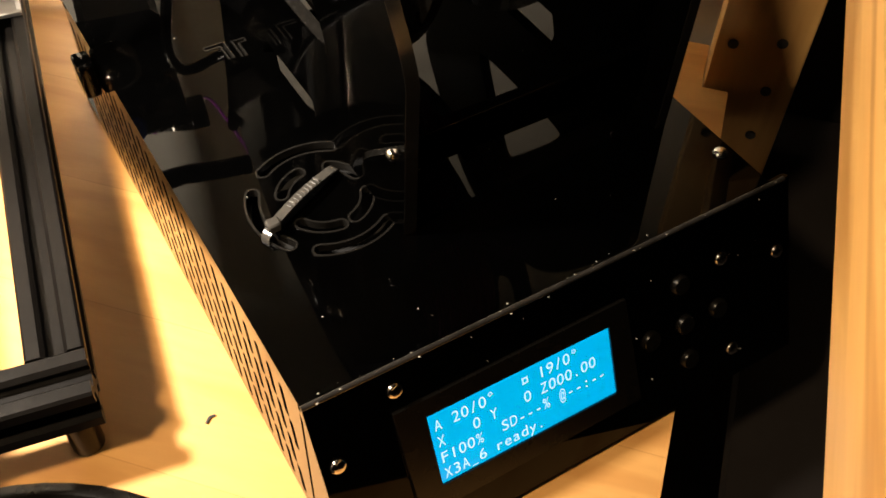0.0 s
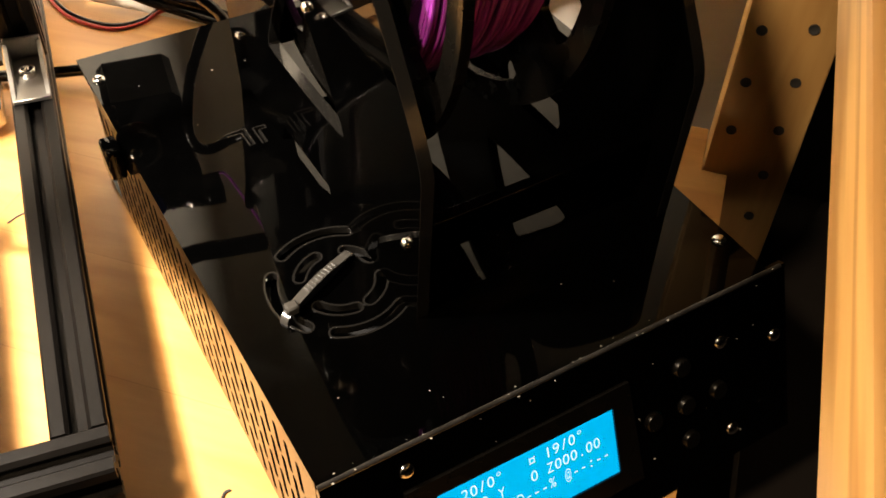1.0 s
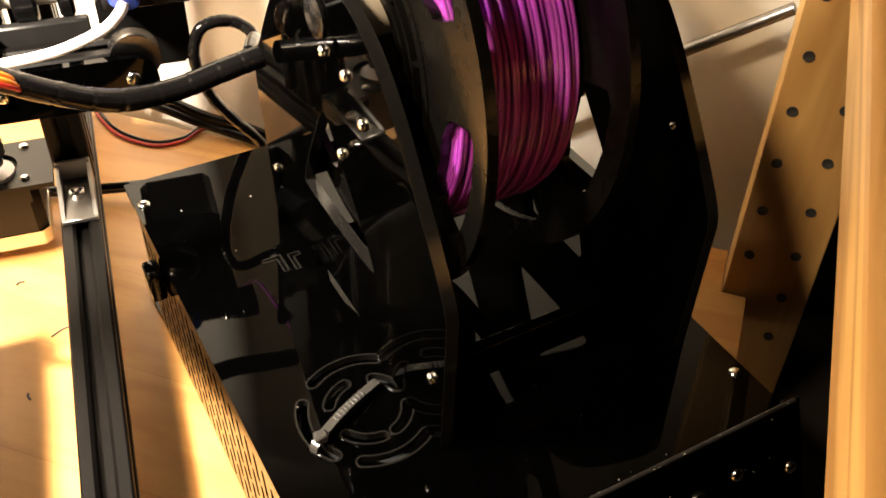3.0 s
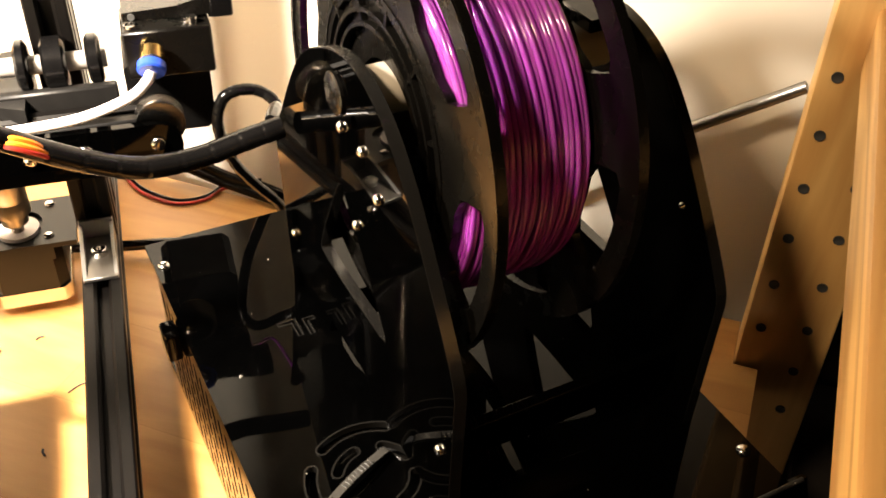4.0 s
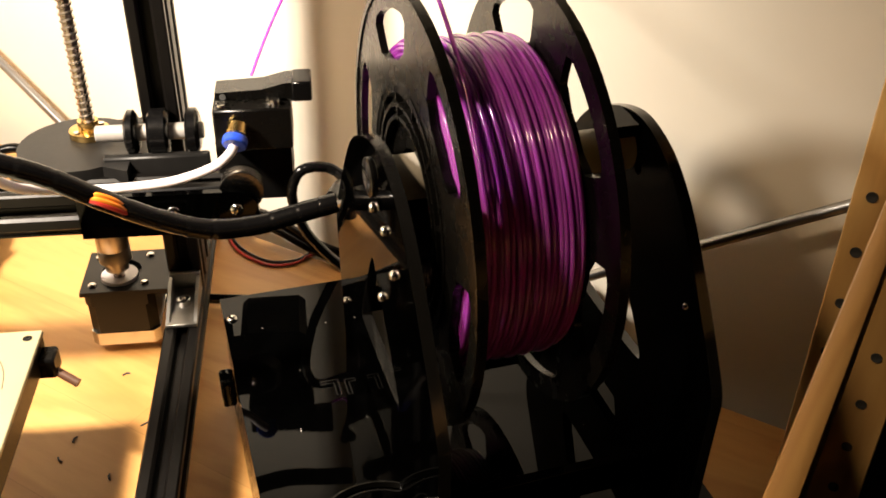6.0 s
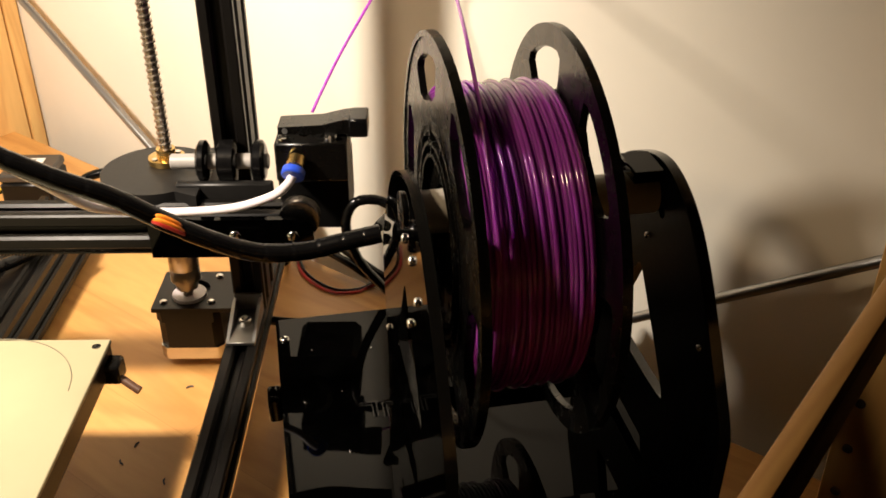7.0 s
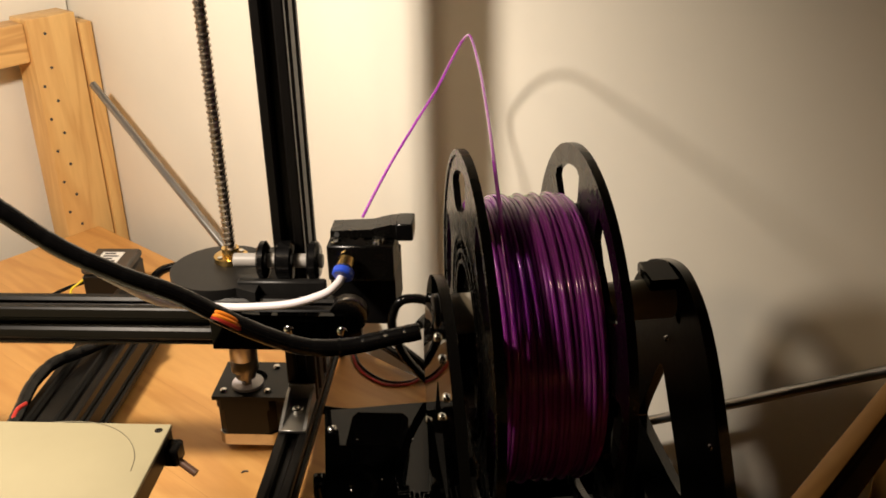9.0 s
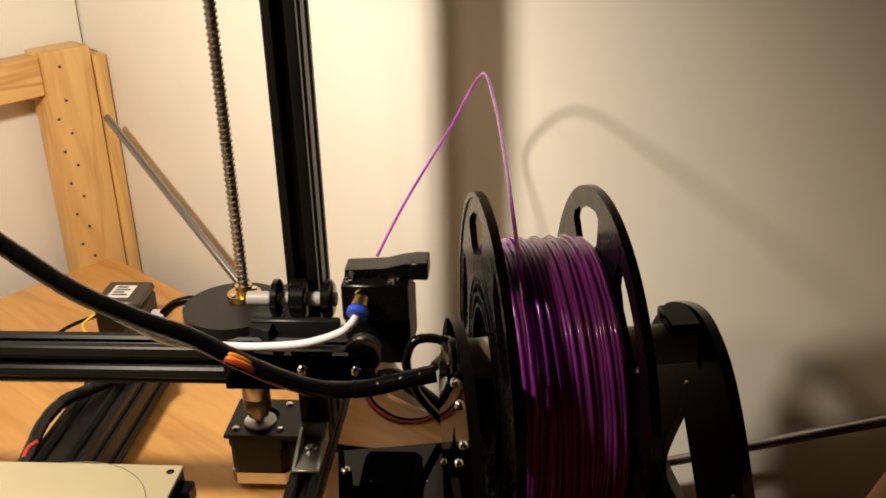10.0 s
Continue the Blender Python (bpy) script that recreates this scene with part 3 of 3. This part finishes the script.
def strand(x, r, tilt, phase, rad, bm):
    own = bmesh.new()
    n, k = 110, 7
    rings = []
    for i in range(n):
        a = 2 * PI * i / n
        xx = x + tilt * math.sin(a + phase) + 0.06 * math.sin(3 * a + phase * 2)
        rr = r + 0.2 * math.sin(2 * a + phase) + 0.1 * math.sin(5 * a + 3 * phase)
        xx = min(max(xx, CX0 + 1), CX1 - 1)
        c = Vector((xx, SY + rr * math.cos(a), SZ + rr * math.sin(a)))
        o = Vector((0, math.cos(a), math.sin(a)))
        rings.append([own.verts.new(c + (Vector((1, 0, 0)) * math.cos(2 * PI * j / k) + o * math.sin(2 * PI * j / k)) * rad) for j in range(k)])
    for i in range(n):
        p, q = rings[i], rings[(i + 1) % n]
        for j in range(k):
            own.faces.new((p[j], p[(j + 1) % k], q[(j + 1) % k], q[j]))
    bmesh.ops.recalc_face_normals(own, faces=own.faces)
    return join(bm, own)


x = CX0 + 1.1
while x < CX1 - 0.9:
    coil = strand(x, 63.0 + 0.4 * rng.random(), 0.25 * rng.random(), rng.random() * 6, 0.95, coil)
    x += 1.72
x = CX0 + 1.2
while x < CX1 - 1.0:
    coil = strand(x, 64.4 + 0.7 * rng.random(), 0.5 * rng.random(), rng.random() * 6, 0.95, coil)
    x += 1.66 + 0.55 * rng.random() + (1.3 if rng.random() < 0.14 else 0)
for xr, tl in ((81.5, 1.2), (86.5, 2.4), (91, 1.4), (97, 2.6), (103, 1.8), (110, 2.6), (117, 1.4)):
    coil = strand(xr, 66.3, tl, rng.random() * 6, 0.95, coil)
part("filament_coil", coil, M_PURPLE, spool, "wound translucent purple filament", BOX, 60)["kind"] = "stuff"
LEAD = [(86.5, 69.5, 205), (86, 74, 224), (85, 82, 245), (84, 92, 261.5), (85.5, 115, 272), (88.5, 148, 280.5), (93, 191, 284.5), (97.4, 241, 290), (101, 293, 293.5), (101.3, 314.6, 293.4), (99.4, 330, 286.2), (94.5, 344, 271.6), (85.5, 353, 250.5), (69, 334, 234), (52.5, 314.6, 217), (40.4, 295, 205), (31.6, 277, 197)]
part("filament_lead", cable(LEAD, 0.9, 8, 12), M_PURPLE, spool, "loose purple strand arching to the extruder")

# ---- printer ----
printer = thing("printer_frame", "black slotted aluminium printer frame", "3d printer", PRINT @ Vector((-200, 200, 0)))


def ext_b(a0, a1, b0, b1, z0, z1):
    prof = rail_profile(a1 - a0, z1 - z0)
    return plate(prof, [], b1 - b0, lambda p, q, c: (a0 + p, b0 + c, z0 + q))


def ext_a(a0, a1, b0, b1, z0, z1):
    prof = rail_profile(b1 - b0, z1 - z0)
    return plate(prof, [], a1 - a0, lambda p, q, c: (a0 + c, b0 + p, z0 + q))


def ext_z(a0, a1, b0, b1, z0, z1):
    prof = rail_profile(a1 - a0, b1 - b0)
    return plate(prof, [], z1 - z0, lambda p, q, c: (a0 + p, b0 + q, z0 + c))


part("side_rail", ext_b(-80.5, -60.5, 67.7, 470, 26, 46), M_RAIL, printer, "", PRINT, 20)
part("front_rail", ext_a(-440, -60.5, 47, 67.5, 26, 46), M_RAIL, printer, "", PRINT, 20)
part("bed_rail", ext_b(-262, -222, 68.2, 470, 6, 46), M_RAIL, printer, "", PRINT, 20)
part("upright", ext_z(-80.5, -60.5, 308, 348, 46.2, 520), M_RAIL, printer, "tall black slotted upright", PRINT, 20)
for a, b in ((-71, 59), (-70, 440), (-420, 59)):
    part("foot", rod((a, b, 0), (a, b, 26), 6, 18, 0.8), M_RUBBER, printer, "", PRINT)

M_BRACKET = plain("cast_silver", (0.40, 0.385, 0.36), 0.42, 1.0, 0.1, 70, 0.05)
bracket = part("corner_bracket", cuboid(-79.5, -61.5, 268, 307.4, 46.3, 48.6, 0.4), M_BRACKET, printer, "bare silver corner bracket", PRINT)
part("bracket_leg", cuboid(-79.5, -61.5, 304.8, 307.5, 48.7, 60, 0.4), M_BRACKET, bracket, "", PRINT)
for a in (-79.5, -63.5):
    part("gusset", plate([(270, 48.7), (304.6, 48.7), (304.6, 58), (298, 58)], [], 2, lambda p, q, c: (a + c, p, q)), M_BRACKET, bracket, "", PRINT)
part("bolt", turned([(0, 4.2), (3.4, 4.2), (3.8, 3.6), (3.8, 2), (1.6, 1.9), (1.6, 0)], (-70.5, 289, 48.7), (0, 0, 1), 18), M_SCREW, bracket, "", PRINT)

part("gantry_beam", ext_a(-460, -34, 262, 282, 120, 142), M_RAIL, printer, "black slotted cross beam", PRINT, 20)
part("belt", cuboid(-460, -36, 268, 274, 113.5, 115, 0.2), M_RUBBER, printer, "toothed black belt", PRINT)
teeth = None
for k in range(90):
    teeth = cuboid(-290 + k * 2.0 - 60, -289 + k * 2.0 - 60, 268, 274, 112.5, 113.4, 0, 1, teeth)
part("belt_teeth", teeth, M_RUBBER, printer, "", PRINT)
part("end_plate", plate([(-110, 119)] + [(-30, 119)] + arc(-30, 131, 12, -90, 90, 10) + [(-110, 143)], [], 4, lambda p, q, c: (p, 254 + c, q)), M_ACRYL, printer, "black plate holding the idler", PRINT)
add_screws(printer, [(-29.6, 253.8, 132.6), (-62, 253.8, 133), (-86, 253.8, 133)], (0, -1, 0), 3.6, m=PRINT)
part("idler", turned([(0, 11.5), (1.2, 11.5), (1.6, 9), (8.4, 9), (8.8, 11.5), (10, 11.5)], (-27, 262, 138), (0, 1, 0), 32), M_SILVER, printer, "round idler pulley", PRINT)
for a, r, w in ((-88, 12.5, 6), (-76, 12.8, 11), (-56, 12.5, 7)):
    part("wheel", turned([(0, r - 2.5), (1.5, r), (w - 1.5, r), (w, r - 2.5), (w, 4), (0, 4), (0, r - 2.5)], (a, 298, 158), (1, 0, 0), 32), M_RUBBER, printer, "black guide wheel", PRINT)
part("wheel_axle", rod((-104, 298, 158), (-47, 298, 158), 4.6, 20, 0.5), plain("grey_spacer", (0.30, 0.28, 0.26), 0.4, 0, 0.08, 40, 0.0), printer, "", PRINT)
part("carriage_plate", cuboid(-100, -44, 284, 290, 112, 150, 1), M_PRINTED, printer, "", PRINT)

# lead screw
part("lead_screw", rod((-112, 318, 52), (-112, 318, 520), 3.3, 16), M_SCREWROD, printer, "steel lead screw", PRINT)
thread = bmesh.new()
hel = []
turns, n = 95, 10
for i in range(turns * n + 1):
    a = 2 * PI * i / n
    z = 150 + i / n * 3.9
    hel.append([thread.verts.new((-112 + r * math.cos(a), 318 + r * math.sin(a), z + dz)) for r, dz in ((3.2, -1.15), (4.2, -0.45), (4.2, 0.45), (3.2, 1.15))])
for p, q in zip(hel, hel[1:]):
    for j in range(3):
        thread.faces.new((p[j], q[j], q[j + 1], p[j + 1]))
bmesh.ops.recalc_face_normals(thread, faces=thread.faces)
part("thread", thread, M_SCREWROD, printer, "", PRINT)
part("screw_nut", turned([(0, 5), (0, 11), (3.4, 11), (3.6, 10.6), (3.6, 5.6), (9, 5.6), (9, 4.4)], (-112, 318, 148.5), (0, 0, 1), 28), M_BRASS, printer, "brass flanged nut", PRINT)
for k in range(4):
    a = radians(45 + 90 * k)
    part("nut_screw", turned([(0, 1.8), (0.8, 1.8), (1.1, 0)], (-112 + 8 * math.cos(a), 318 + 8 * math.sin(a), 152.1), (0, 0, 1), 10), M_SCREW, printer, "", PRINT)
part("nut_mount", plate(arc(-116, 308, 33, 60, 300, 26) + [(-86, 273), (-86, 339)], [circle(-112, 318, 4.6, 16)], 22, lambda p, q, c: (p, q, 126 + c)), M_PRINTED, printer, "rounded black printed nut mount", PRINT)

# motors
def motor(name, label, cx, cy, z0, z1, parent=None):
    m = thing(name, label, "stepper motor", PRINT @ Vector((cx, cy, z0)))

    def sq(h, cut):
        return [(cx - h + cut, cy - h), (cx + h - cut, cy - h), (cx + h, cy - h + cut), (cx + h, cy + h - cut), (cx + h - cut, cy + h), (cx - h + cut, cy + h), (cx - h, cy + h - cut), (cx - h, cy - h + cut)]

    part("end_cap", plate(sq(21, 4), [], 9, lambda p, q, c: (p, q, z0 + c)), M_SILVER, m, "bare metal end cap", PRINT, 20)
    part("body", plate(sq(20.6, 5.5), [], z1 - z0 - 18.4, lambda p, q, c: (p, q, z0 + 9.2 + c)), M_STEEL_BLACK, m, "", PRINT, 20)
    part("front_cap", plate(sq(21, 4), [], 9, lambda p, q, c: (p, q, z1 - 9 + c)), M_STEEL_BLACK, m, "", PRINT, 20)
    return m


zmot = motor("z_motor", "black stepper motor with a steel shaft coupling", -112, 327, 8, 46.5)
part("mount_plate", plate([(-134, 304), (-82, 304), (-82, 349), (-134, 349)], [circle(-112, 327, 12, 28)], 3, lambda p, q, c: (p, q, 46.8 + c)), M_STEEL_BLACK, zmot, "black steel mounting plate", PRINT, 20)
add_screws(zmot, [(-127.4, 342.5, 49.8), (-96.4, 342.5, 49.8), (-127.4, 311.5, 49.8), (-96.4, 311.5, 49.8)], (0, 0, 1), 2.8, m=PRINT)
part("pilot_ring", turned([(0, 5), (0, 11.4), (2, 11), (2, 5)], (-112, 320, 50), (0, 0, 1), 32), M_WHITE, zmot, "pale machined ring", PRINT)
part("coupling", turned([(0, 7), (6, 7), (6.4, 9.6), (15, 9.6), (15.5, 9.2), (16, 9.6), (29, 9.6), (29.6, 9)], (-112, 318, 58), (0, 0, 1), 32), plain("brushed_coupling", (0.50, 0.45, 0.38), 0.38, 1.0, 0.1, 80, 0.03), zmot, "polished shaft coupling", PRINT)

ext_unit = thing("extruder", "black extruder block with lever and stepper motor", "extruder", PRINT @ Vector((-20, 275, 126)))
part("motor_body", plate([(-36, 121), (-4, 121), (0, 125), (0, 158), (-4, 161), (-36, 161), (-40, 157), (-40, 125)], [], 38, lambda p, q, c: (p, 284 + c, q)), M_STEEL_BLACK, ext_unit, "black motor housing", PRINT, 20)
part("block", cuboid(-37.5, 2, 264, 294, 161.3, 184.5, 1, 1), M_PLASTIC, ext_unit, "black machined block", PRINT)
part("lever", plate([(-36, 186.5), (2, 186.5), (2, 184.9), (12.5, 184.9), (12.5, 194.8), (0, 194.8), (-12, 191.8), (-36, 190.6)], [], 16, lambda p, q, c: (p, 272 + c, q)), M_PLASTIC, ext_unit, "black pinch lever", PRINT, 20)
part("grip", cuboid(3, 13.2, 271.2, 288.8, 184.5, 195.4, 0.8), M_RUBBER, ext_unit, "dull black lever grip", PRINT)
part("lever_pivot", rod((-32, 271, 188.6), (-32, 272.2, 188.6), 1.6, 14), M_DARK, ext_unit, "", PRINT)
for a, b in ((-33, 269), (-8, 269), (-3, 288)):
    part("bolt", turned([(0, 2.8), (1.6, 2.8), (1.8, 2.3), (1.8, 1.4), (0.4, 1.3), (0.4, 0)], (a, b, 184.6), (0, 0, 1), 14), M_SCREW, ext_unit, "", PRINT)
part("spring_pin", rod((-6, 268, 184), (-6, 268, 188), 2.4, 14), M_SILVER, ext_unit, "", PRINT)
part("tube_fitting", turned([(0, 4.4), (1, 5.4), (7, 5.4), (7.6, 4.6), (9.5, 4.6)], (-25, 263.8, 176.5), (-0.15, -0.8, -0.45), 20), M_BRASS, ext_unit, "brass tube fitting", PRINT)
part("collet", turned([(0, 5.0), (0.8, 6.4), (4.2, 6.4), (5, 5.6), (5, 2.4)], (-26.3, 257, 172.6), (-0.15, -0.8, -0.45), 24), M_BLUE, ext_unit, "blue push-fit collar", PRINT)

solo("feed_tube", cable([(-27, 253.5, 170.6), (-30, 252, 166), (-39, 254, 158), (-60, 256, 150), (-85, 257, 147), (-107, 257, 147), (-126, 240, 158), (-128, 214, 176), (-134, 184, 204), (-156, 174, 226), (-184, 168, 252)], 2.5, 14, 8), M_WHITE, "white plastic feed tube", "tube", PRINT, base=PRINT @ Vector((-100, 255, 144)))

# ---- heated bed ----
bed = thing("print_bed", "flat buff print bed on a black carrier", "print bed", PRINT @ Vector((-280, 70, 70)))
part("bed_plate", cuboid(-441, -131, -85, 223, 82.5, 85.2, 0.5), M_BED, bed, "buff coated plate", PRINT)
part("bed_carrier", cuboid(-440, -131.6, -83, 222.4, 69, 82.2, 0.5), M_STEEL_BLACK, bed, "", PRINT)
part("corner_block", cuboid(-137, -124, 206, 219, 66, 78, 1.2), M_PLASTIC, bed, "", PRINT)
part("wing", rod((-126, 210, 69), (-114, 205, 63), 2.3, 12), plain("brown_lever", (0.10, 0.05, 0.03), 0.4, 0, 0.1, 60, 0.0), bed, "small brown lever", PRINT)
part("bed_screw", turned([(0, 2.4), (0.35, 2.4), (0.5, 0)], (-137, 216, 85.2), (0, 0, 1), 14), M_SCREW, bed, "", PRINT)
part("carriage", cuboid(-262, -222, 40, 130, 46.3, 68.8, 1), M_STEEL_BLACK, bed, "", PRINT)
arc_pts = [(-205, 226 - 3.5, 85.3)] + [(-187.5 + 47 * math.sin(radians(a)), 176.5 + 47 * math.cos(radians(a)), 85.3) for a in (0, 18, 36, 54, 72, 88)]
part("worn_ring", cable(arc_pts, 0.32, 6, 8), plain("faint_scrape", (0.16, 0.14, 0.09), 0.5, 0, 0.3, 60, 0.0), bed, "faint dark curved scrape", PRINT)

# ---- cables ----
SLEEVE = [(-165, 188, 276), (-145, 190, 255), (-117, 190, 229), (-90, 191, 211), (-67, 193, 198), (-43.8, 194.6, 181), (-23, 195, 168), (-3, 196, 159), (20, 197, 157), (41, 196, 161), (57, 195, 164)]
sleeve = thing("cable_sleeve", "cable loom wrapped in black spiral sleeve", "cable loom", (-40, 194, 150))
part("wrap", cable(SLEEVE, 4.8, 16, 22, lambda i, n: 1.015 - 0.03 * (i % 13) / 13 if i % 13 else 0.95), M_RUBBER, sleeve)
for k, (mt, dy, dz) in enumerate(((M_ORANGE, -3.2, 3.4), (M_ORANGE, -4.6, 1.8), (M_RED, -5.2, 0.2))):
    part("wire", cable([(-50, 194.2 + dy * 0.7, 184.5 + dz * 0.6), (-46, 194.4 + dy, 183 + dz), (-40, 194.8 + dy, 179 + dz), (-36, 195 + dy * 0.7, 175.4 + dz * 0.6)], 1.25, 8, 6), mt, sleeve, "exposed coloured wire")
solo("cable_loop", cable([(58, 215, 156), (66, 232, 152), (73, 250, 139), (72, 256, 143), (66, 260, 147), (57, 260, 149), (50, 260, 147), (46, 260, 140), (45, 260, 132), (47, 262, 121), (53, 266, 104), (63, 270, 87), (76, 275, 67), (86, 285, 40), (100, 292, 6)], 2.9, 12, 10, lambda i, n: 1.0 if i % 7 else 0.9), M_RUBBER, "looped black wrapped cable beside the box", "cable", base=(60, 255, 80))
solo("cable_tail", cable([(128, 292, 4), (112, 296, 5), (88, 303, 9), (60, 316, 14), (30, 336, 13), (0, 354, 8), (-34, 374, 4), (-70, 392, 3.6)], 3.4, 10, 8), M_RUBBER, "black cables lying on the board", "cable", base=(80, 312, 0))
for dx, dy, z in ((0, 0, 8), (6, 3, 12)):
    solo("wall_cable", cable([(22 + dx, 452 - dy, z), (38 + dx, 438 + dy, z + 6), (54 + dx, 416, z + 7), (72 + dx, 396 - dy, z + 2), (92 + dx, 377, z - 3), (112 + dx, 350 + dy, 3.4), (128 + dx, 318, 3.4)], 3.2, 10, 8), M_RUBBER, "black cable lying on the board near the wall", "cable", group="cables near the wall", base=(70 + dx, 400, 0))
solo("thin_wire", cable([(18, 451, 1.5), (22, 424, 1.5), (31, 406, 1.5), (44, 393, 1.5), (61, 391, 1.5), (76, 398, 1.5), (100, 394, 1.5)], 1.1, 8, 8), M_RED, "thin red wire on the board", "wire", base=(60, 390, 0))
solo("thin_wire", cable([(20, 455, 1.3), (24, 428, 1.3), (33, 410, 1.3), (46, 397, 1.3), (63, 395, 1.3), (78, 402, 1.3), (102, 398, 1.3)], 1.1, 8, 8), M_RUBBER, "thin black wire on the board", "wire", base=(60, 394, 0))

MOVED = PRINT @ Matrix.Translation((13, -20, 0))
ymot = thing("y_motor", "black stepper motor with a paper label lying on the board", "stepper motor", MOVED @ Vector((-300, 545, 0)))
part("body", cuboid(-322, -280, 524, 566, 1, 39, 2, 1), M_STEEL_BLACK, ymot, "", MOVED)
part("cap", cuboid(-322, -280, 524, 566, 39.2, 47, 2, 1), plain("grey_cast_cap", (0.10, 0.092, 0.085), 0.4, 0.6, 0.1, 30, 0.0), ymot, "", MOVED)
part("label", cuboid(-312, -292, 532, 556, 47.2, 47.5), M_PAPER, ymot, "white paper label", MOVED)
for k in range(4):
    part("label_bar", cuboid(-309, -295 - (k % 2) * 4, 536 + k * 5, 538.4 + k * 5, 47.6, 47.8), M_DARK, ymot, "", MOVED)
part("connector", cuboid(-279.8, -266, 536, 552, 14, 26, 1), M_WHITE, ymot, "", MOVED)
solo("motor_cable", cable([(-268, 545, 24), (-255, 548, 34), (-235, 550, 36), (-222, 540, 26), (-215, 520, 6)], 4, 12, 8), M_RUBBER, "black cable from the motor", "cable", MOVED, base=MOVED @ Vector((-240, 545, 0)))
solo("motor_wire", cable([(-322, 530, 30), (-345, 520, 24), (-380, 500, 8), (-430, 480, 2.2)], 1.8, 8, 8), M_RUBBER, "thin black lead on the board", "wire", MOVED, base=MOVED @ Vector((-380, 500, 0)))
solo("motor_wire", cable([(-322, 526, 34), (-330, 515, 28), (-318, 505, 22), (-300, 500, 22), (-286, 503, 20), (-282, 512, 20)], 1.0, 8, 8), M_YELLOW, "yellow lead beside the motor", "wire", MOVED, base=MOVED @ Vector((-305, 505, 20)))
solo("bed_cable", cable([(-222, 402, 50.8), (-232, 380, 51), (-240.2, 363.7, 52), (-249, 349.4, 54), (-259, 333.3, 55), (-262.4, 307.7, 54), (-258.2, 275.6, 51.5), (-256, 258, 51)], 4.6, 12, 10, lambda i, n: 1.0 if i % 7 else 0.9), M_RUBBER, "black wrapped bed cable", "cable", PRINT, base=PRINT @ Vector((-250, 340, 46)))
solo("bed_wire", cable([(-255, 284, 55.6), (-257.5, 276, 56), (-257, 266, 54)], 1.5, 8, 8), M_RED, "short red wire beside the bed cable", "wire", PRINT, base=PRINT @ Vector((-256, 276, 52)))

# ---- small things on the board ----
solo("hair_strand", cable([(-54, 251, 0.5), (-47, 254, 0.6), (-40, 253.5, 0.6), (-36, 256, 0.5), (-30, 256.5, 0.5)], 0.45, 6, 6), M_DARK, "dark plastic shred on the board", "shred", base=(-42, 254, 0))
for x, y, a in ((-17, 57, 0.4), (-90, 250, 1.1), (-98, 236, 2.0), (-60, 300, 0.2), (-30, 385, 0.9), (-72, 215, 1.6)):
    c, q = math.cos(a), math.sin(a)
    solo("plastic_crumb", cable([(x - 2.4 * c, y - 2.4 * q, 0.6), (x - 0.6 * q, y + 0.9 * c, 0.7), (x + 2.2 * c, y + 2.2 * q, 0.5)], 0.55, 6, 4), M_DARK, "tiny dark plastic crumb on the board", "crumb", group="crumbs on the board", base=(x, y, 0))

solo("round_lid", turned([(0, 0), (0, 98.5), (0.8, 100), (2.6, 100), (3.4, 99), (3.4, 95), (2.4, 94), (2.4, 0)], (-125, -27.5, 0.3), (0, 0, 1), 64), M_PLASTIC, "flat round black plastic lid lying on the board", "lid", base=(-125, -27.5, 0))
